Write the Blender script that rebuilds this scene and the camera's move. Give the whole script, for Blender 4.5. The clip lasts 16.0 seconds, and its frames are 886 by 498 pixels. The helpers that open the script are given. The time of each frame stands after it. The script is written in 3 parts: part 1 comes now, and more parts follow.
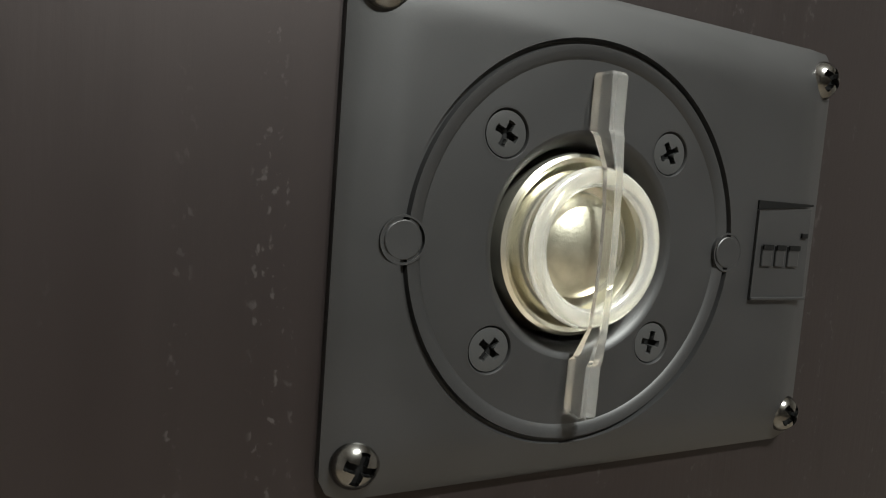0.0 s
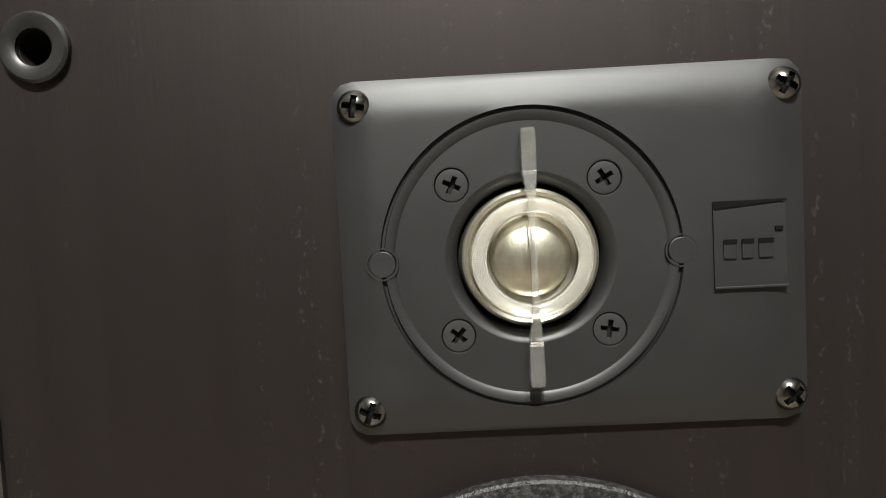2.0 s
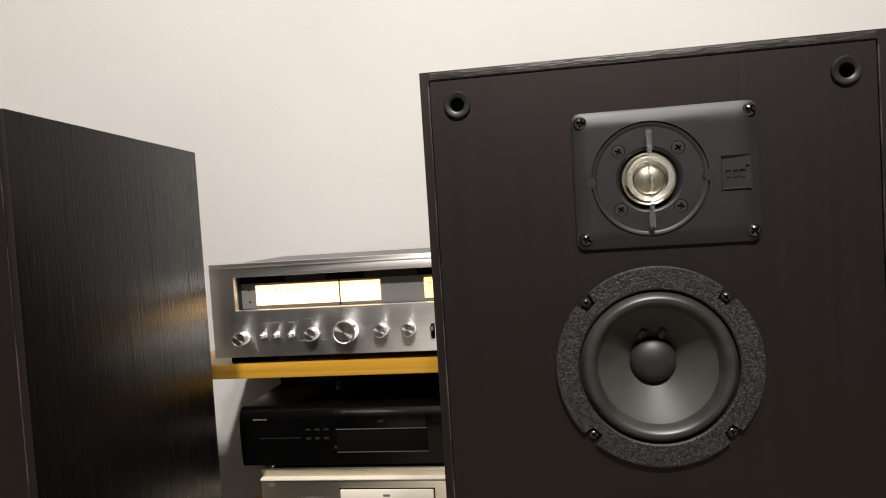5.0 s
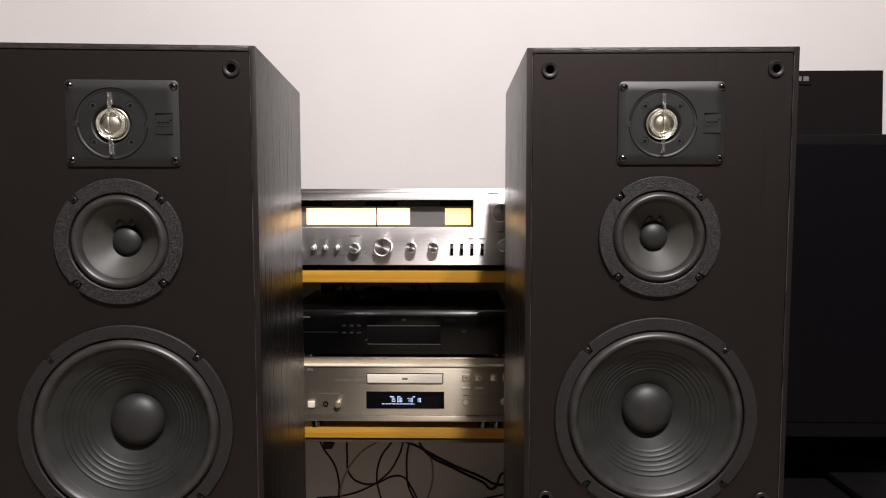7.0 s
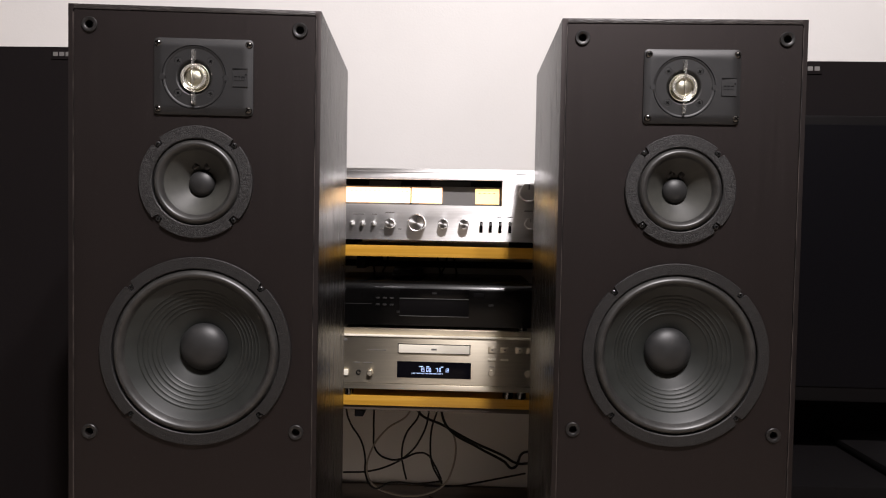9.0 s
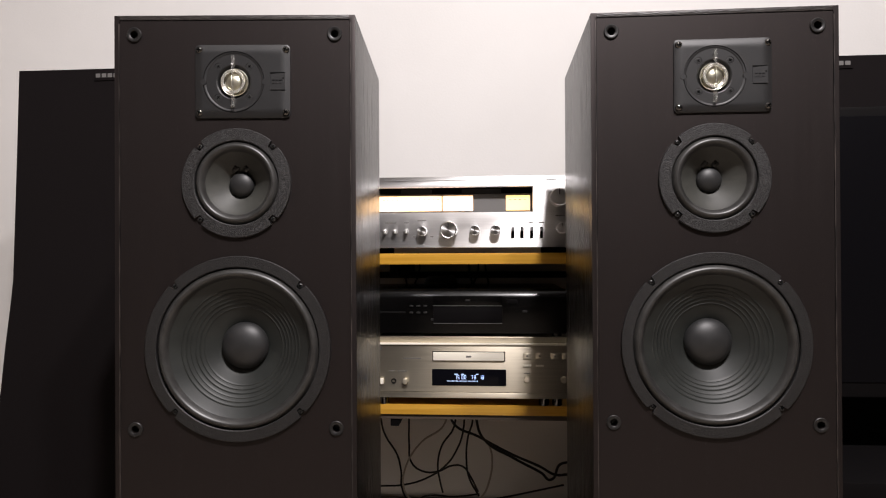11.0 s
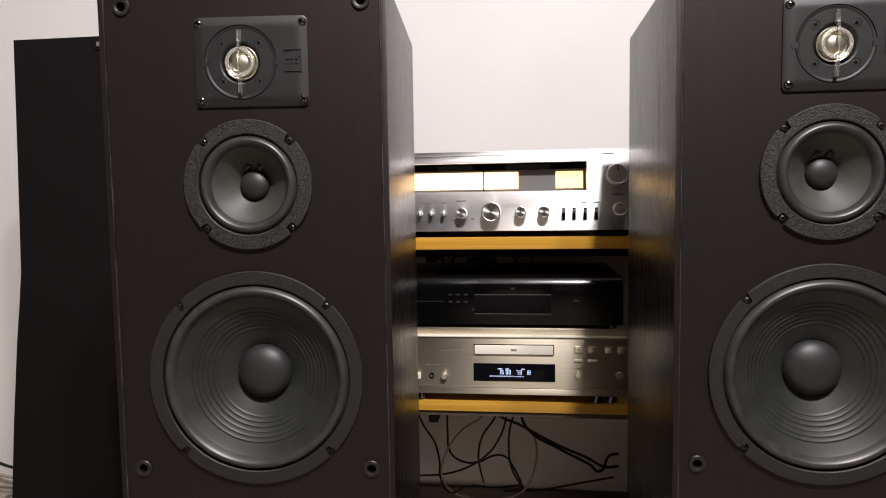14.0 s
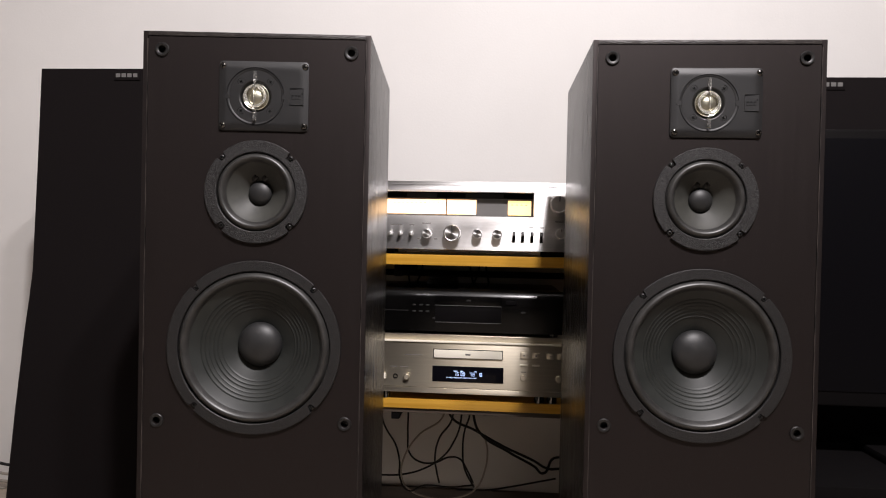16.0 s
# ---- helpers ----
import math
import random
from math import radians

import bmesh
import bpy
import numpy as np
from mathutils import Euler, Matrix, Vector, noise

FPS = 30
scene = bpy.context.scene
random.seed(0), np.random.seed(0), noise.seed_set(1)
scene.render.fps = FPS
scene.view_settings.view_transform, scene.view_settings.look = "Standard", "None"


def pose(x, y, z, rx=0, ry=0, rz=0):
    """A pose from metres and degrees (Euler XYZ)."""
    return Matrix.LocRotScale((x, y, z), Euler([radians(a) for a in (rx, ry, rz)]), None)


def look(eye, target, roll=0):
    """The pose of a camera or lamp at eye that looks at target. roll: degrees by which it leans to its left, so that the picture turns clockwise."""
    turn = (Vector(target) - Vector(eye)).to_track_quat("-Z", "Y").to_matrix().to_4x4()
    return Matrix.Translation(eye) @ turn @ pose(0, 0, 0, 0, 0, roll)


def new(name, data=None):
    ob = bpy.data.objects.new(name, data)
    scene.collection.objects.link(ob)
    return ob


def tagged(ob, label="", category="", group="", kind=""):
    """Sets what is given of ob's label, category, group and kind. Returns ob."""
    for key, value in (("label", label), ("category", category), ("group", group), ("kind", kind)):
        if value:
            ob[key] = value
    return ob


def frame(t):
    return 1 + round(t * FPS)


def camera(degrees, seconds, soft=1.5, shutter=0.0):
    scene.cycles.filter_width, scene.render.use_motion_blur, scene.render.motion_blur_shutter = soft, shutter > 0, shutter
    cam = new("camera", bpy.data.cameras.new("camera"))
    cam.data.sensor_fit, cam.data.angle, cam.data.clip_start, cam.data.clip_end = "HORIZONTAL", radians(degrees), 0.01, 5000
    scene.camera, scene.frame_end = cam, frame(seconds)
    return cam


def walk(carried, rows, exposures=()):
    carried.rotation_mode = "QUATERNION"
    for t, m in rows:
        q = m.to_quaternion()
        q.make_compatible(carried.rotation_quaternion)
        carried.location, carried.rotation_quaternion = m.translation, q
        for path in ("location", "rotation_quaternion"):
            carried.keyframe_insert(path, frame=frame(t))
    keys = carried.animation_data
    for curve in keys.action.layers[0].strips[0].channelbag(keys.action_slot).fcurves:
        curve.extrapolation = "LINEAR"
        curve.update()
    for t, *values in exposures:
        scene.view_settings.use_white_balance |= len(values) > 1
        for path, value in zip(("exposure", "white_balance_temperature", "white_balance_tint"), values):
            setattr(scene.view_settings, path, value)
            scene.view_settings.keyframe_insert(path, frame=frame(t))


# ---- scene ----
cam = camera(66.89, 16.0, soft=1.1)
walk(cam, [
    (0.0, look((-0.0426, -0.1164, -0.0352), (0.4079, 0.7724, -0.1199), 4.36)),
    (0.5, look((-0.0310, -0.1281, -0.0317), (0.4061, 0.7685, -0.1036), 3.72)),
    (1.0, look((-0.0151, -0.1490, -0.0336), (0.3021, 0.7954, -0.1205), 2.28)),
    (1.5, look((0.0073, -0.1766, -0.0420), (0.1076, 0.8173, -0.0885), -0.70)),
    (2.0, look((0.0282, -0.1927, -0.0303), (0.0004, 0.8054, -0.0859), -2.93)),
    (2.5, look((0.0618, -0.2259, -0.0304), (-0.1169, 0.7572, -0.0699), -5.23)),
    (3.0, look((0.0845, -0.2641, -0.0241), (-0.1516, 0.7061, -0.0799), -6.17)),
    (3.5, look((0.0726, -0.3079, -0.0304), (-0.1283, 0.6706, -0.0777), -5.46)),
    (4.0, look((0.0491, -0.3705, -0.0454), (-0.1416, 0.6103, -0.0854), -5.51)),
    (4.2, look((0.0368, -0.3961, -0.0524), (-0.1458, 0.5863, -0.0922), -5.12)),
    (6.3, look((-0.1681, -0.7509, -0.0810), (-0.2404, 0.2455, -0.1247), -0.85)),
    (6.5, look((-0.1834, -0.7877, -0.0891), (-0.2437, 0.2086, -0.1508), -0.21)),
    (7.0, look((-0.2080, -0.8439, -0.1382), (-0.2259, 0.1533, -0.2106), -0.04)),
    (7.5, look((-0.2385, -0.8966, -0.1756), (-0.2649, 0.1006, -0.2463), 1.17)),
    (8.0, look((-0.2526, -0.9214, -0.2095), (-0.2986, 0.0765, -0.2557), 1.24)),
    (8.5, look((-0.2540, -0.9344, -0.2303), (-0.3024, 0.0636, -0.2712), 1.90)),
    (9.0, look((-0.2428, -0.9401, -0.2396), (-0.2803, 0.0586, -0.2744), 1.07)),
    (11.5, look((-0.2558, -0.9510, -0.2891), (-0.3460, 0.0449, -0.2802), -0.22)),
    (12.0, look((-0.2559, -0.9219, -0.2841), (-0.3592, 0.0722, -0.3164), 0.22)),
    (12.5, look((-0.2492, -0.8949, -0.2778), (-0.3498, 0.0998, -0.2985), -0.09)),
    (13.0, look((-0.2514, -0.8659, -0.2509), (-0.3803, 0.1178, -0.3757), -1.09)),
    (13.5, look((-0.2652, -0.8008, -0.2098), (-0.4037, 0.1843, -0.3119), -1.32)),
    (14.0, look((-0.2901, -0.7991, -0.2065), (-0.4124, 0.1905, -0.2817), -0.87)),
    (14.5, look((-0.2755, -0.8362, -0.2103), (-0.4100, 0.1540, -0.2464), -1.30)),
    (15.0, look((-0.3000, -0.9318, -0.2043), (-0.3956, 0.0631, -0.2379), 0.40)),
    (15.5, look((-0.2871, -0.9778, -0.2375), (-0.3994, 0.0158, -0.2465), 1.33)),
    (16.0, look((-0.2590, -1.0107, -0.2531), (-0.3354, -0.0137, -0.2653), 1.23)),
], exposures=[(0.0, 1.70, 6400, -2), (1.0, 1.62, 6450, 0), (3.0, 1.72, 6700, 1), (4.2, 1.36, 6800, 2), (6.3, 0.64, 6800, 14), (7.0, 1.0, 6600, 13), (9.0, 1.08, 6500, 13), (12.5, 1.14, 6550, 12), (13.2, 1.3, 6550, 12), (14.5, 1.08, 6600, 13), (16.0, 1.06, 6500, 13)])

# ---- light ----
def lamp(name, kind, place, target, watts, colour, size):
    data = bpy.data.lights.new(name, kind)
    data.energy, data.color = watts, colour
    if kind == "AREA":
        data.shape, data.size = "DISK", size
    else:
        data.shadow_soft_size = size
    ob = new(name, data)
    ob.matrix_world = look(place, target)
    return ob


# two bulbs of one ceiling fitting, shaded from above
lamp("ceiling_bulb", "AREA", (0.06, -1.30, 1.58), (-0.28, -0.68, 0.58), 34, (1.0, 0.955, 0.955), 0.11)
lamp("ceiling_bulb", "AREA", (0.36, -1.30, 1.56), (0.02, -0.68, 0.56), 14, (1.0, 0.955, 0.955), 0.11)
world = bpy.data.worlds.new("room_air")
world.use_nodes = True
world.node_tree.nodes["Background"].inputs["Color"].default_value = (0.02, 0.02, 0.022, 1)
scene.world = world

# ---- materials ----
def material(name, colour, rough=0.5, metal=0.0, emit=None, strength=0.0):
    m = bpy.data.materials.new(name)
    m.use_nodes = True
    p = m.node_tree.nodes["Principled BSDF"]
    p.inputs["Base Color"].default_value = (*colour, 1)
    p.inputs["Roughness"].default_value = rough
    p.inputs["Metallic"].default_value = metal
    if emit:
        p.inputs["Emission Color"].default_value = (*emit, 1)
        p.inputs["Emission Strength"].default_value = strength
    return m


def node(m, kind, **inputs):
    n = m.node_tree.nodes.new(kind)
    for key, value in inputs.items():
        n.inputs[key.replace("_", " ")].default_value = value
    return n


def noisy(m, c0, c1, scale=(10, 10, 10), detail=4.0, rough=None, bump=0.0, bump_scale=None, lo=0.35, hi=0.65, dist=0.0):
    """Colour that wanders between two tones, with a relief of its own."""
    t = m.node_tree
    p = t.nodes["Principled BSDF"]
    co = node(m, "ShaderNodeTexCoord")
    mp = node(m, "ShaderNodeMapping", Scale=scale)
    nz = node(m, "ShaderNodeTexNoise", Scale=1.0, Detail=detail, Distortion=dist)
    rp = node(m, "ShaderNodeValToRGB")
    rp.color_ramp.elements[0].position, rp.color_ramp.elements[1].position = lo, hi
    rp.color_ramp.elements[0].color, rp.color_ramp.elements[1].color = (*c0, 1), (*c1, 1)
    t.links.new(co.outputs["Object"], mp.inputs["Vector"])
    t.links.new(mp.outputs["Vector"], nz.inputs["Vector"])
    t.links.new(nz.outputs["Fac"], rp.inputs["Fac"])
    t.links.new(rp.outputs["Color"], p.inputs["Base Color"])
    if rough:
        rr = node(m, "ShaderNodeMapRange", To_Min=rough[0], To_Max=rough[1])
        t.links.new(nz.outputs["Fac"], rr.inputs["Value"])
        t.links.new(rr.outputs["Result"], p.inputs["Roughness"])
    if bump:
        mp2 = node(m, "ShaderNodeMapping", Scale=bump_scale or scale)
        nb = node(m, "ShaderNodeTexNoise", Scale=1.0, Detail=5.0)
        bp = node(m, "ShaderNodeBump", Strength=bump, Distance=0.001)
        t.links.new(co.outputs["Object"], mp2.inputs["Vector"])
        t.links.new(mp2.outputs["Vector"], nb.inputs["Vector"])
        t.links.new(nb.outputs["Fac"], bp.inputs["Height"])
        t.links.new(bp.outputs["Normal"], p.inputs["Normal"])
    return m


ASH = noisy(material("black_ash_veneer", (0.02, 0.017, 0.016)), (0.0034, 0.0028, 0.0026), (0.0085, 0.0070, 0.0066), (420, 420, 7), 6, (0.20, 0.30), 0.35, (900, 500, 9), 0.3, 0.75, 0.3)
BAFFLE = noisy(material("black_ash_baffle", (0.02, 0.016, 0.015)), (0.0043, 0.0031, 0.0030), (0.0053, 0.0039, 0.0038), (160, 160, 5), 4, (0.46, 0.53), 0.04, (700, 500, 60), 0.25, 0.8, 0.4)
EDGE = noisy(material("worn_veneer_edge", (0.03, 0.026, 0.024)), (0.016, 0.0135, 0.0125), (0.06, 0.052, 0.048), (60, 300, 500), 5, (0.3, 0.5), 0.6, (90, 500, 800), 0.45, 0.75, 1.5)
WORN = noisy(material("worn_edge_line", (0.05, 0.04, 0.036)), (0.006, 0.005, 0.0046), (0.06, 0.049, 0.044), (30, 30, 26), 5, (0.4, 0.5), lo=0.38, hi=0.66)
PLATE = noisy(material("satin_black_plastic", (0.028, 0.028, 0.029)), (0.0058, 0.0057, 0.0060), (0.0080, 0.0078, 0.0082), (40, 40, 40), 3, (0.47, 0.54), 0.02, (2500, 2500, 2500))
# near-black colour that paints shade into screw crosses, groove and block edges
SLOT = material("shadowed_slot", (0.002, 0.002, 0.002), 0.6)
DARKPLASTIC = material("dark_plastic", (0.012, 0.012, 0.012), 0.5)
CRINKLE = noisy(material("crinkle_black_metal", (0.03, 0.03, 0.03)), (0.0065, 0.0062, 0.0062), (0.033, 0.032, 0.032), (620, 620, 620), 4, (0.34, 0.6), 0.9, (620, 620, 620), 0.42, 0.66)
CRINKLE2 = noisy(material("dark_crinkle_metal", (0.015, 0.015, 0.015)), (0.0065, 0.0061, 0.0061), (0.0215, 0.0206, 0.0206), (700, 700, 700), 4, (0.38, 0.6), 0.7, (620, 620, 620), 0.42, 0.66)
RUBBER = noisy(material("black_rubber", (0.028, 0.028, 0.027)), (0.0165, 0.016, 0.0152), (0.028, 0.0273, 0.026), (60, 60, 60), 3, (0.36, 0.46))
SOCKET = noisy(material("socket_rubber", (0.01, 0.0095, 0.0095)), (0.006, 0.0056, 0.0056), (0.0115, 0.0108, 0.0106), (90, 90, 90), 3, (0.36, 0.48))
CONE = noisy(material("grey_poly_cone", (0.05, 0.052, 0.048)), (0.0110, 0.0124, 0.0112), (0.0160, 0.0178, 0.0162), (35, 35, 35), 4, (0.46, 0.54))
CONEM = noisy(material("grey_paper_cone", (0.07, 0.07, 0.065)), (0.027, 0.0272, 0.0238), (0.038, 0.0381, 0.033), (45, 45, 45), 4, (0.50, 0.58))
CAP = noisy(material("dust_cap_rubber", (0.025, 0.025, 0.025)), (0.011, 0.011, 0.0112), (0.017, 0.017, 0.0172), (50, 50, 50), 3, (0.46, 0.54))
GOLD = noisy(material("pale_gold_dome", (0.62, 0.58, 0.48), 0.3, 1.0), (0.42, 0.405, 0.325), (0.50, 0.48, 0.39), (300, 300, 300), 3, (0.36, 0.44), 0.08, (1500, 1500, 1500))
GOLDRING = material("pale_gold_ring", (0.66, 0.64, 0.55), 0.24, 0.95)
ACRYLIC = material("clear_acrylic", (0.97, 0.97, 0.94), 0.03)
ACRYLIC.node_tree.nodes["Principled BSDF"].inputs["Transmission Weight"].default_value = 0.94
ACRYLIC.node_tree.nodes["Principled BSDF"].inputs["IOR"].default_value = 1.49
FROST = material("frosted_acrylic", (0.93, 0.92, 0.87), 0.2)
FROST.node_tree.nodes["Principled BSDF"].inputs["Transmission Weight"].default_value = 0.86
FROST.node_tree.nodes["Principled BSDF"].inputs["IOR"].default_value = 1.49
NICKEL = noisy(material("nickel_screw", (0.4, 0.38, 0.35), 0.2, 1.0), (0.10, 0.097, 0.092), (0.17, 0.165, 0.155), (200, 200, 200), 3, (0.16, 0.24))
BLACKSCREW = material("blackened_screw", (0.05, 0.05, 0.05), 0.28, 0.7)
SCREWFLAT = material("black_flat_screw", (0.030, 0.030, 0.030), 0.4, 0.2)
ALU = noisy(material("brushed_aluminium", (0.82, 0.81, 0.805), 0.3, 1.0), (0.80, 0.79, 0.785), (0.87, 0.86, 0.855), (4, 300, 900), 4, (0.42, 0.47), 0.05, (4, 300, 2500))
KNOB = material("turned_aluminium", (0.78, 0.77, 0.76), 0.32, 1.0)
KNOB.node_tree.nodes["Principled BSDF"].inputs["Anisotropic"].default_value = 0.85
spin = node(KNOB, "ShaderNodeTangent")
spin.direction_type, spin.axis = "RADIAL", "Y"
KNOB.node_tree.links.new(spin.outputs["Tangent"], KNOB.node_tree.nodes["Principled BSDF"].inputs["Tangent"])
CHAMP = noisy(material("champagne_aluminium", (0.66, 0.59, 0.47), 0.35, 0.97), (0.57, 0.515, 0.415), (0.65, 0.59, 0.475), (4, 300, 900), 4, (0.40, 0.47), 0.04, (4, 300, 2500))
for m, brushed in ((ALU, 0.90), (CHAMP, 0.80)):
    # brushing along x spreads gloss upright
    grain = node(m, "ShaderNodeTangent")
    grain.direction_type, grain.axis = "RADIAL", "X"
    m.node_tree.nodes["Principled BSDF"].inputs["Anisotropic"].default_value = brushed
    m.node_tree.links.new(grain.outputs["Tangent"], m.node_tree.nodes["Principled BSDF"].inputs["Tangent"])
# paler, non-metal champagne: reflected lamp light on lip and tray put into colour
CHAMPB = material("champagne_gleam", (0.88, 0.83, 0.71), 0.3)
LACQUER = noisy(material("black_lacquer", (0.012, 0.011, 0.011)), (0.0016, 0.0015, 0.0015), (0.0026, 0.0024, 0.0024), (20, 20, 20), 3, (0.18, 0.24))
GREYPAINT = material("grey_print", (0.16, 0.15, 0.14), 0.5)
DIMPRINT = material("dim_print", (0.016, 0.0155, 0.015), 0.4)
DARKPRINT = material("dark_print", (0.05, 0.05, 0.05), 0.5)
SILVERPRINT = material("silver_print", (0.17, 0.165, 0.16), 0.4, 0.3)
SMOKE = material("smoked_dial_panel", (0.16, 0.155, 0.15), 0.3)
DIAL = material("lit_dial_scale", (0.6, 0.52, 0.34), 0.4, 0, (1.0, 0.60, 0.31), 1.35)
METER = material("lit_meter_face", (0.8, 0.6, 0.25), 0.4, 0, (1.0, 0.60, 0.22), 0.95)
DISPLAY = material("display_glass", (0.004, 0.004, 0.006), 0.08)
DIGIT = material("display_segments", (0.5, 0.6, 0.8), 0.4, 0, (0.45, 0.62, 1.0), 0.36)
HONEY = noisy(material("honey_pine", (0.55, 0.29, 0.06)), (0.49, 0.25, 0.026), (0.61, 0.335, 0.05), (3, 60, 160), 6, (0.25, 0.34), 0.12, (6, 120, 300), 0.3, 0.7, 0.6)
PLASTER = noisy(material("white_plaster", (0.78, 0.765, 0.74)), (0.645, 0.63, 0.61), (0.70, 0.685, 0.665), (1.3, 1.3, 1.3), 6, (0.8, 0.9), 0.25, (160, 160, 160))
# walls out of view, made darker than the plaster to hold back fill light
FARWALL = noisy(material("dimmed_unseen_wall", (0.42, 0.39, 0.36)), (0.32, 0.30, 0.28), (0.37, 0.345, 0.325), (1.3, 1.3, 1.3), 6, (0.8, 0.9))
CEILING = noisy(material("ceiling_paint", (0.8, 0.79, 0.77)), (0.78, 0.77, 0.75), (0.82, 0.81, 0.79), (1, 1, 1), 4, (0.85, 0.92))
LAMINATE = noisy(material("grey_oak_laminate", (0.36, 0.33, 0.29)), (0.28, 0.235, 0.185), (0.42, 0.36, 0.29), (3, 40, 40), 6, (0.38, 0.5), 0.1, (6, 120, 60), 0.3, 0.7, 0.8)
SKIRT = noisy(material("dark_brown_skirting", (0.06, 0.045, 0.035)), (0.045, 0.034, 0.026), (0.08, 0.06, 0.046), (6, 60, 90), 5, (0.4, 0.55))
CABLE = material("black_cable", (0.015, 0.014, 0.014), 0.42)
CABLEGREY = material("grey_cable", (0.30, 0.27, 0.23), 0.45)
CLOTH = noisy(material("black_grille_cloth", (0.012, 0.012, 0.013)), (0.0058, 0.0049, 0.0051), (0.0108, 0.0091, 0.0095), (900, 900, 900), 3, (0.8, 0.95), 0.4, (1400, 1400, 1400))
SCREEN = material("dark_screen", (0.0036, 0.0034, 0.0042), 0.3)
BEZEL = material("black_bezel", (0.0050, 0.0045, 0.0047), 0.5)



def pores(m, scale, band, amount, tone, sheen=None, spots=((0.60, 0.70), (0.42, 0.62))):
    """Short pale pores that gather in upright bands of the grain."""
    t = m.node_tree
    p = t.nodes["Principled BSDF"]
    old = p.inputs["Base Color"].links[0].from_socket
    co = node(m, "ShaderNodeTexCoord")
    fac = None
    for sc, (lo, hi) in zip((scale, band), spots):
        mp = node(m, "ShaderNodeMapping", Scale=sc)
        nz = node(m, "ShaderNodeTexNoise", Scale=1.0, Detail=2.0, Distortion=0.3)
        rr = node(m, "ShaderNodeMapRange", From_Min=lo, From_Max=hi)
        t.links.new(co.outputs["Object"], mp.inputs["Vector"])
        t.links.new(mp.outputs["Vector"], nz.inputs["Vector"])
        t.links.new(nz.outputs["Fac"], rr.inputs["Value"])
        if fac is None:
            fac = rr.outputs["Result"]
        else:
            mu = node(m, "ShaderNodeMath")
            mu.operation = "MULTIPLY"
            t.links.new(fac, mu.inputs[0])
            t.links.new(rr.outputs["Result"], mu.inputs[1])
            fac = mu.outputs["Value"]
    sc = node(m, "ShaderNodeMath")
    sc.operation = "MULTIPLY"
    sc.inputs[1].default_value = amount
    mix = node(m, "ShaderNodeMix")
    mix.data_type = "RGBA"
    mix.inputs["B"].default_value = (*tone, 1)
    t.links.new(fac, sc.inputs[0])
    t.links.new(sc.outputs["Value"], mix.inputs["Factor"])
    t.links.new(old, mix.inputs["A"])
    t.links.new(mix.outputs["Result"], p.inputs["Base Color"])
    if sheen:
        sp = node(m, "ShaderNodeMapRange", To_Min=sheen[0], To_Max=sheen[1])
        t.links.new(fac, sp.inputs["Value"])
        t.links.new(sp.outputs["Result"], p.inputs["Roughness"])


pores(BAFFLE, (650, 650, 420), (120, 120, 5), 0.6, (0.03, 0.027, 0.026), spots=((0.62, 0.68), (0.56, 0.66)))
pores(ASH, (420, 230, 5), (40, 30, 1.2), 0.75, (0.002, 0.002, 0.002), (0.27, 0.50))

for m, level in ((SLOT, 0.1), (SCREWFLAT, 0.3), (CABLE, 0.2), (BAFFLE, 0.37), (ASH, 0.16), (LACQUER, 0.28), (DISPLAY, 0.1), (EDGE, 0.45), (PLATE, 0.52), (SOCKET, 0.45), (CRINKLE, 0.4), (CRINKLE2, 0.4), (RUBBER, 0.6), (CLOTH, 0.05), (SCREEN, 0.04), (BEZEL, 0.04), (CAP, 0.5), (CONE, 0.4)):
    m.node_tree.nodes["Principled BSDF"].inputs["Specular IOR Level"].default_value = level
for m in (BAFFLE, CLOTH):
    m.node_tree.nodes["Principled BSDF"].inputs["Specular Tint"].default_value = (1.0, 0.88, 0.86, 1)

# ---- building helpers ----
def part(name, bm, mat, parent=None, label="", smooth=True, place=None):
    me = bpy.data.meshes.new(name)
    bmesh.ops.recalc_face_normals(bm, faces=bm.faces)
    bm.to_mesh(me)
    bm.free()
    me.materials.append(mat)
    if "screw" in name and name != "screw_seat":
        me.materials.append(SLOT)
    if smooth:
        for f in me.polygons:
            f.use_smooth = True
        me.set_sharp_from_angle(angle=radians(38))
    ob = new(name, me)
    if parent:
        ob.parent = parent
    if place is not None:
        ob.matrix_basis = place
    if label:
        ob["label"] = label
    return ob


def again(ob, parent, place):
    """The same mesh once more, as an object of its own."""
    o = bpy.data.objects.new(ob.name.split(".")[0], ob.data)
    scene.collection.objects.link(o)
    o.parent = parent
    o.matrix_basis = place
    if "label" in ob:
        o["label"] = ob["label"]
    return o


def thing(name, label, category, group="", place=None, kind=""):
    ob = tagged(new(name), label, category, group, kind)
    if place is not None:
        ob.matrix_basis = place
    return ob


def box(x0, x1, y0, y1, z0, z1, bevel=0.0, segments=2):
    bm = bmesh.new()
    bmesh.ops.create_cube(bm, size=1)
    for v in bm.verts:
        v.co = ((x0 + x1) / 2 + v.co.x * (x1 - x0), (y0 + y1) / 2 + v.co.y * (y1 - y0), (z0 + z1) / 2 + v.co.z * (z1 - z0))
    if bevel:
        bmesh.ops.bevel(bm, geom=bm.edges, offset=bevel, segments=segments, affect="EDGES", profile=0.6)
    return bm


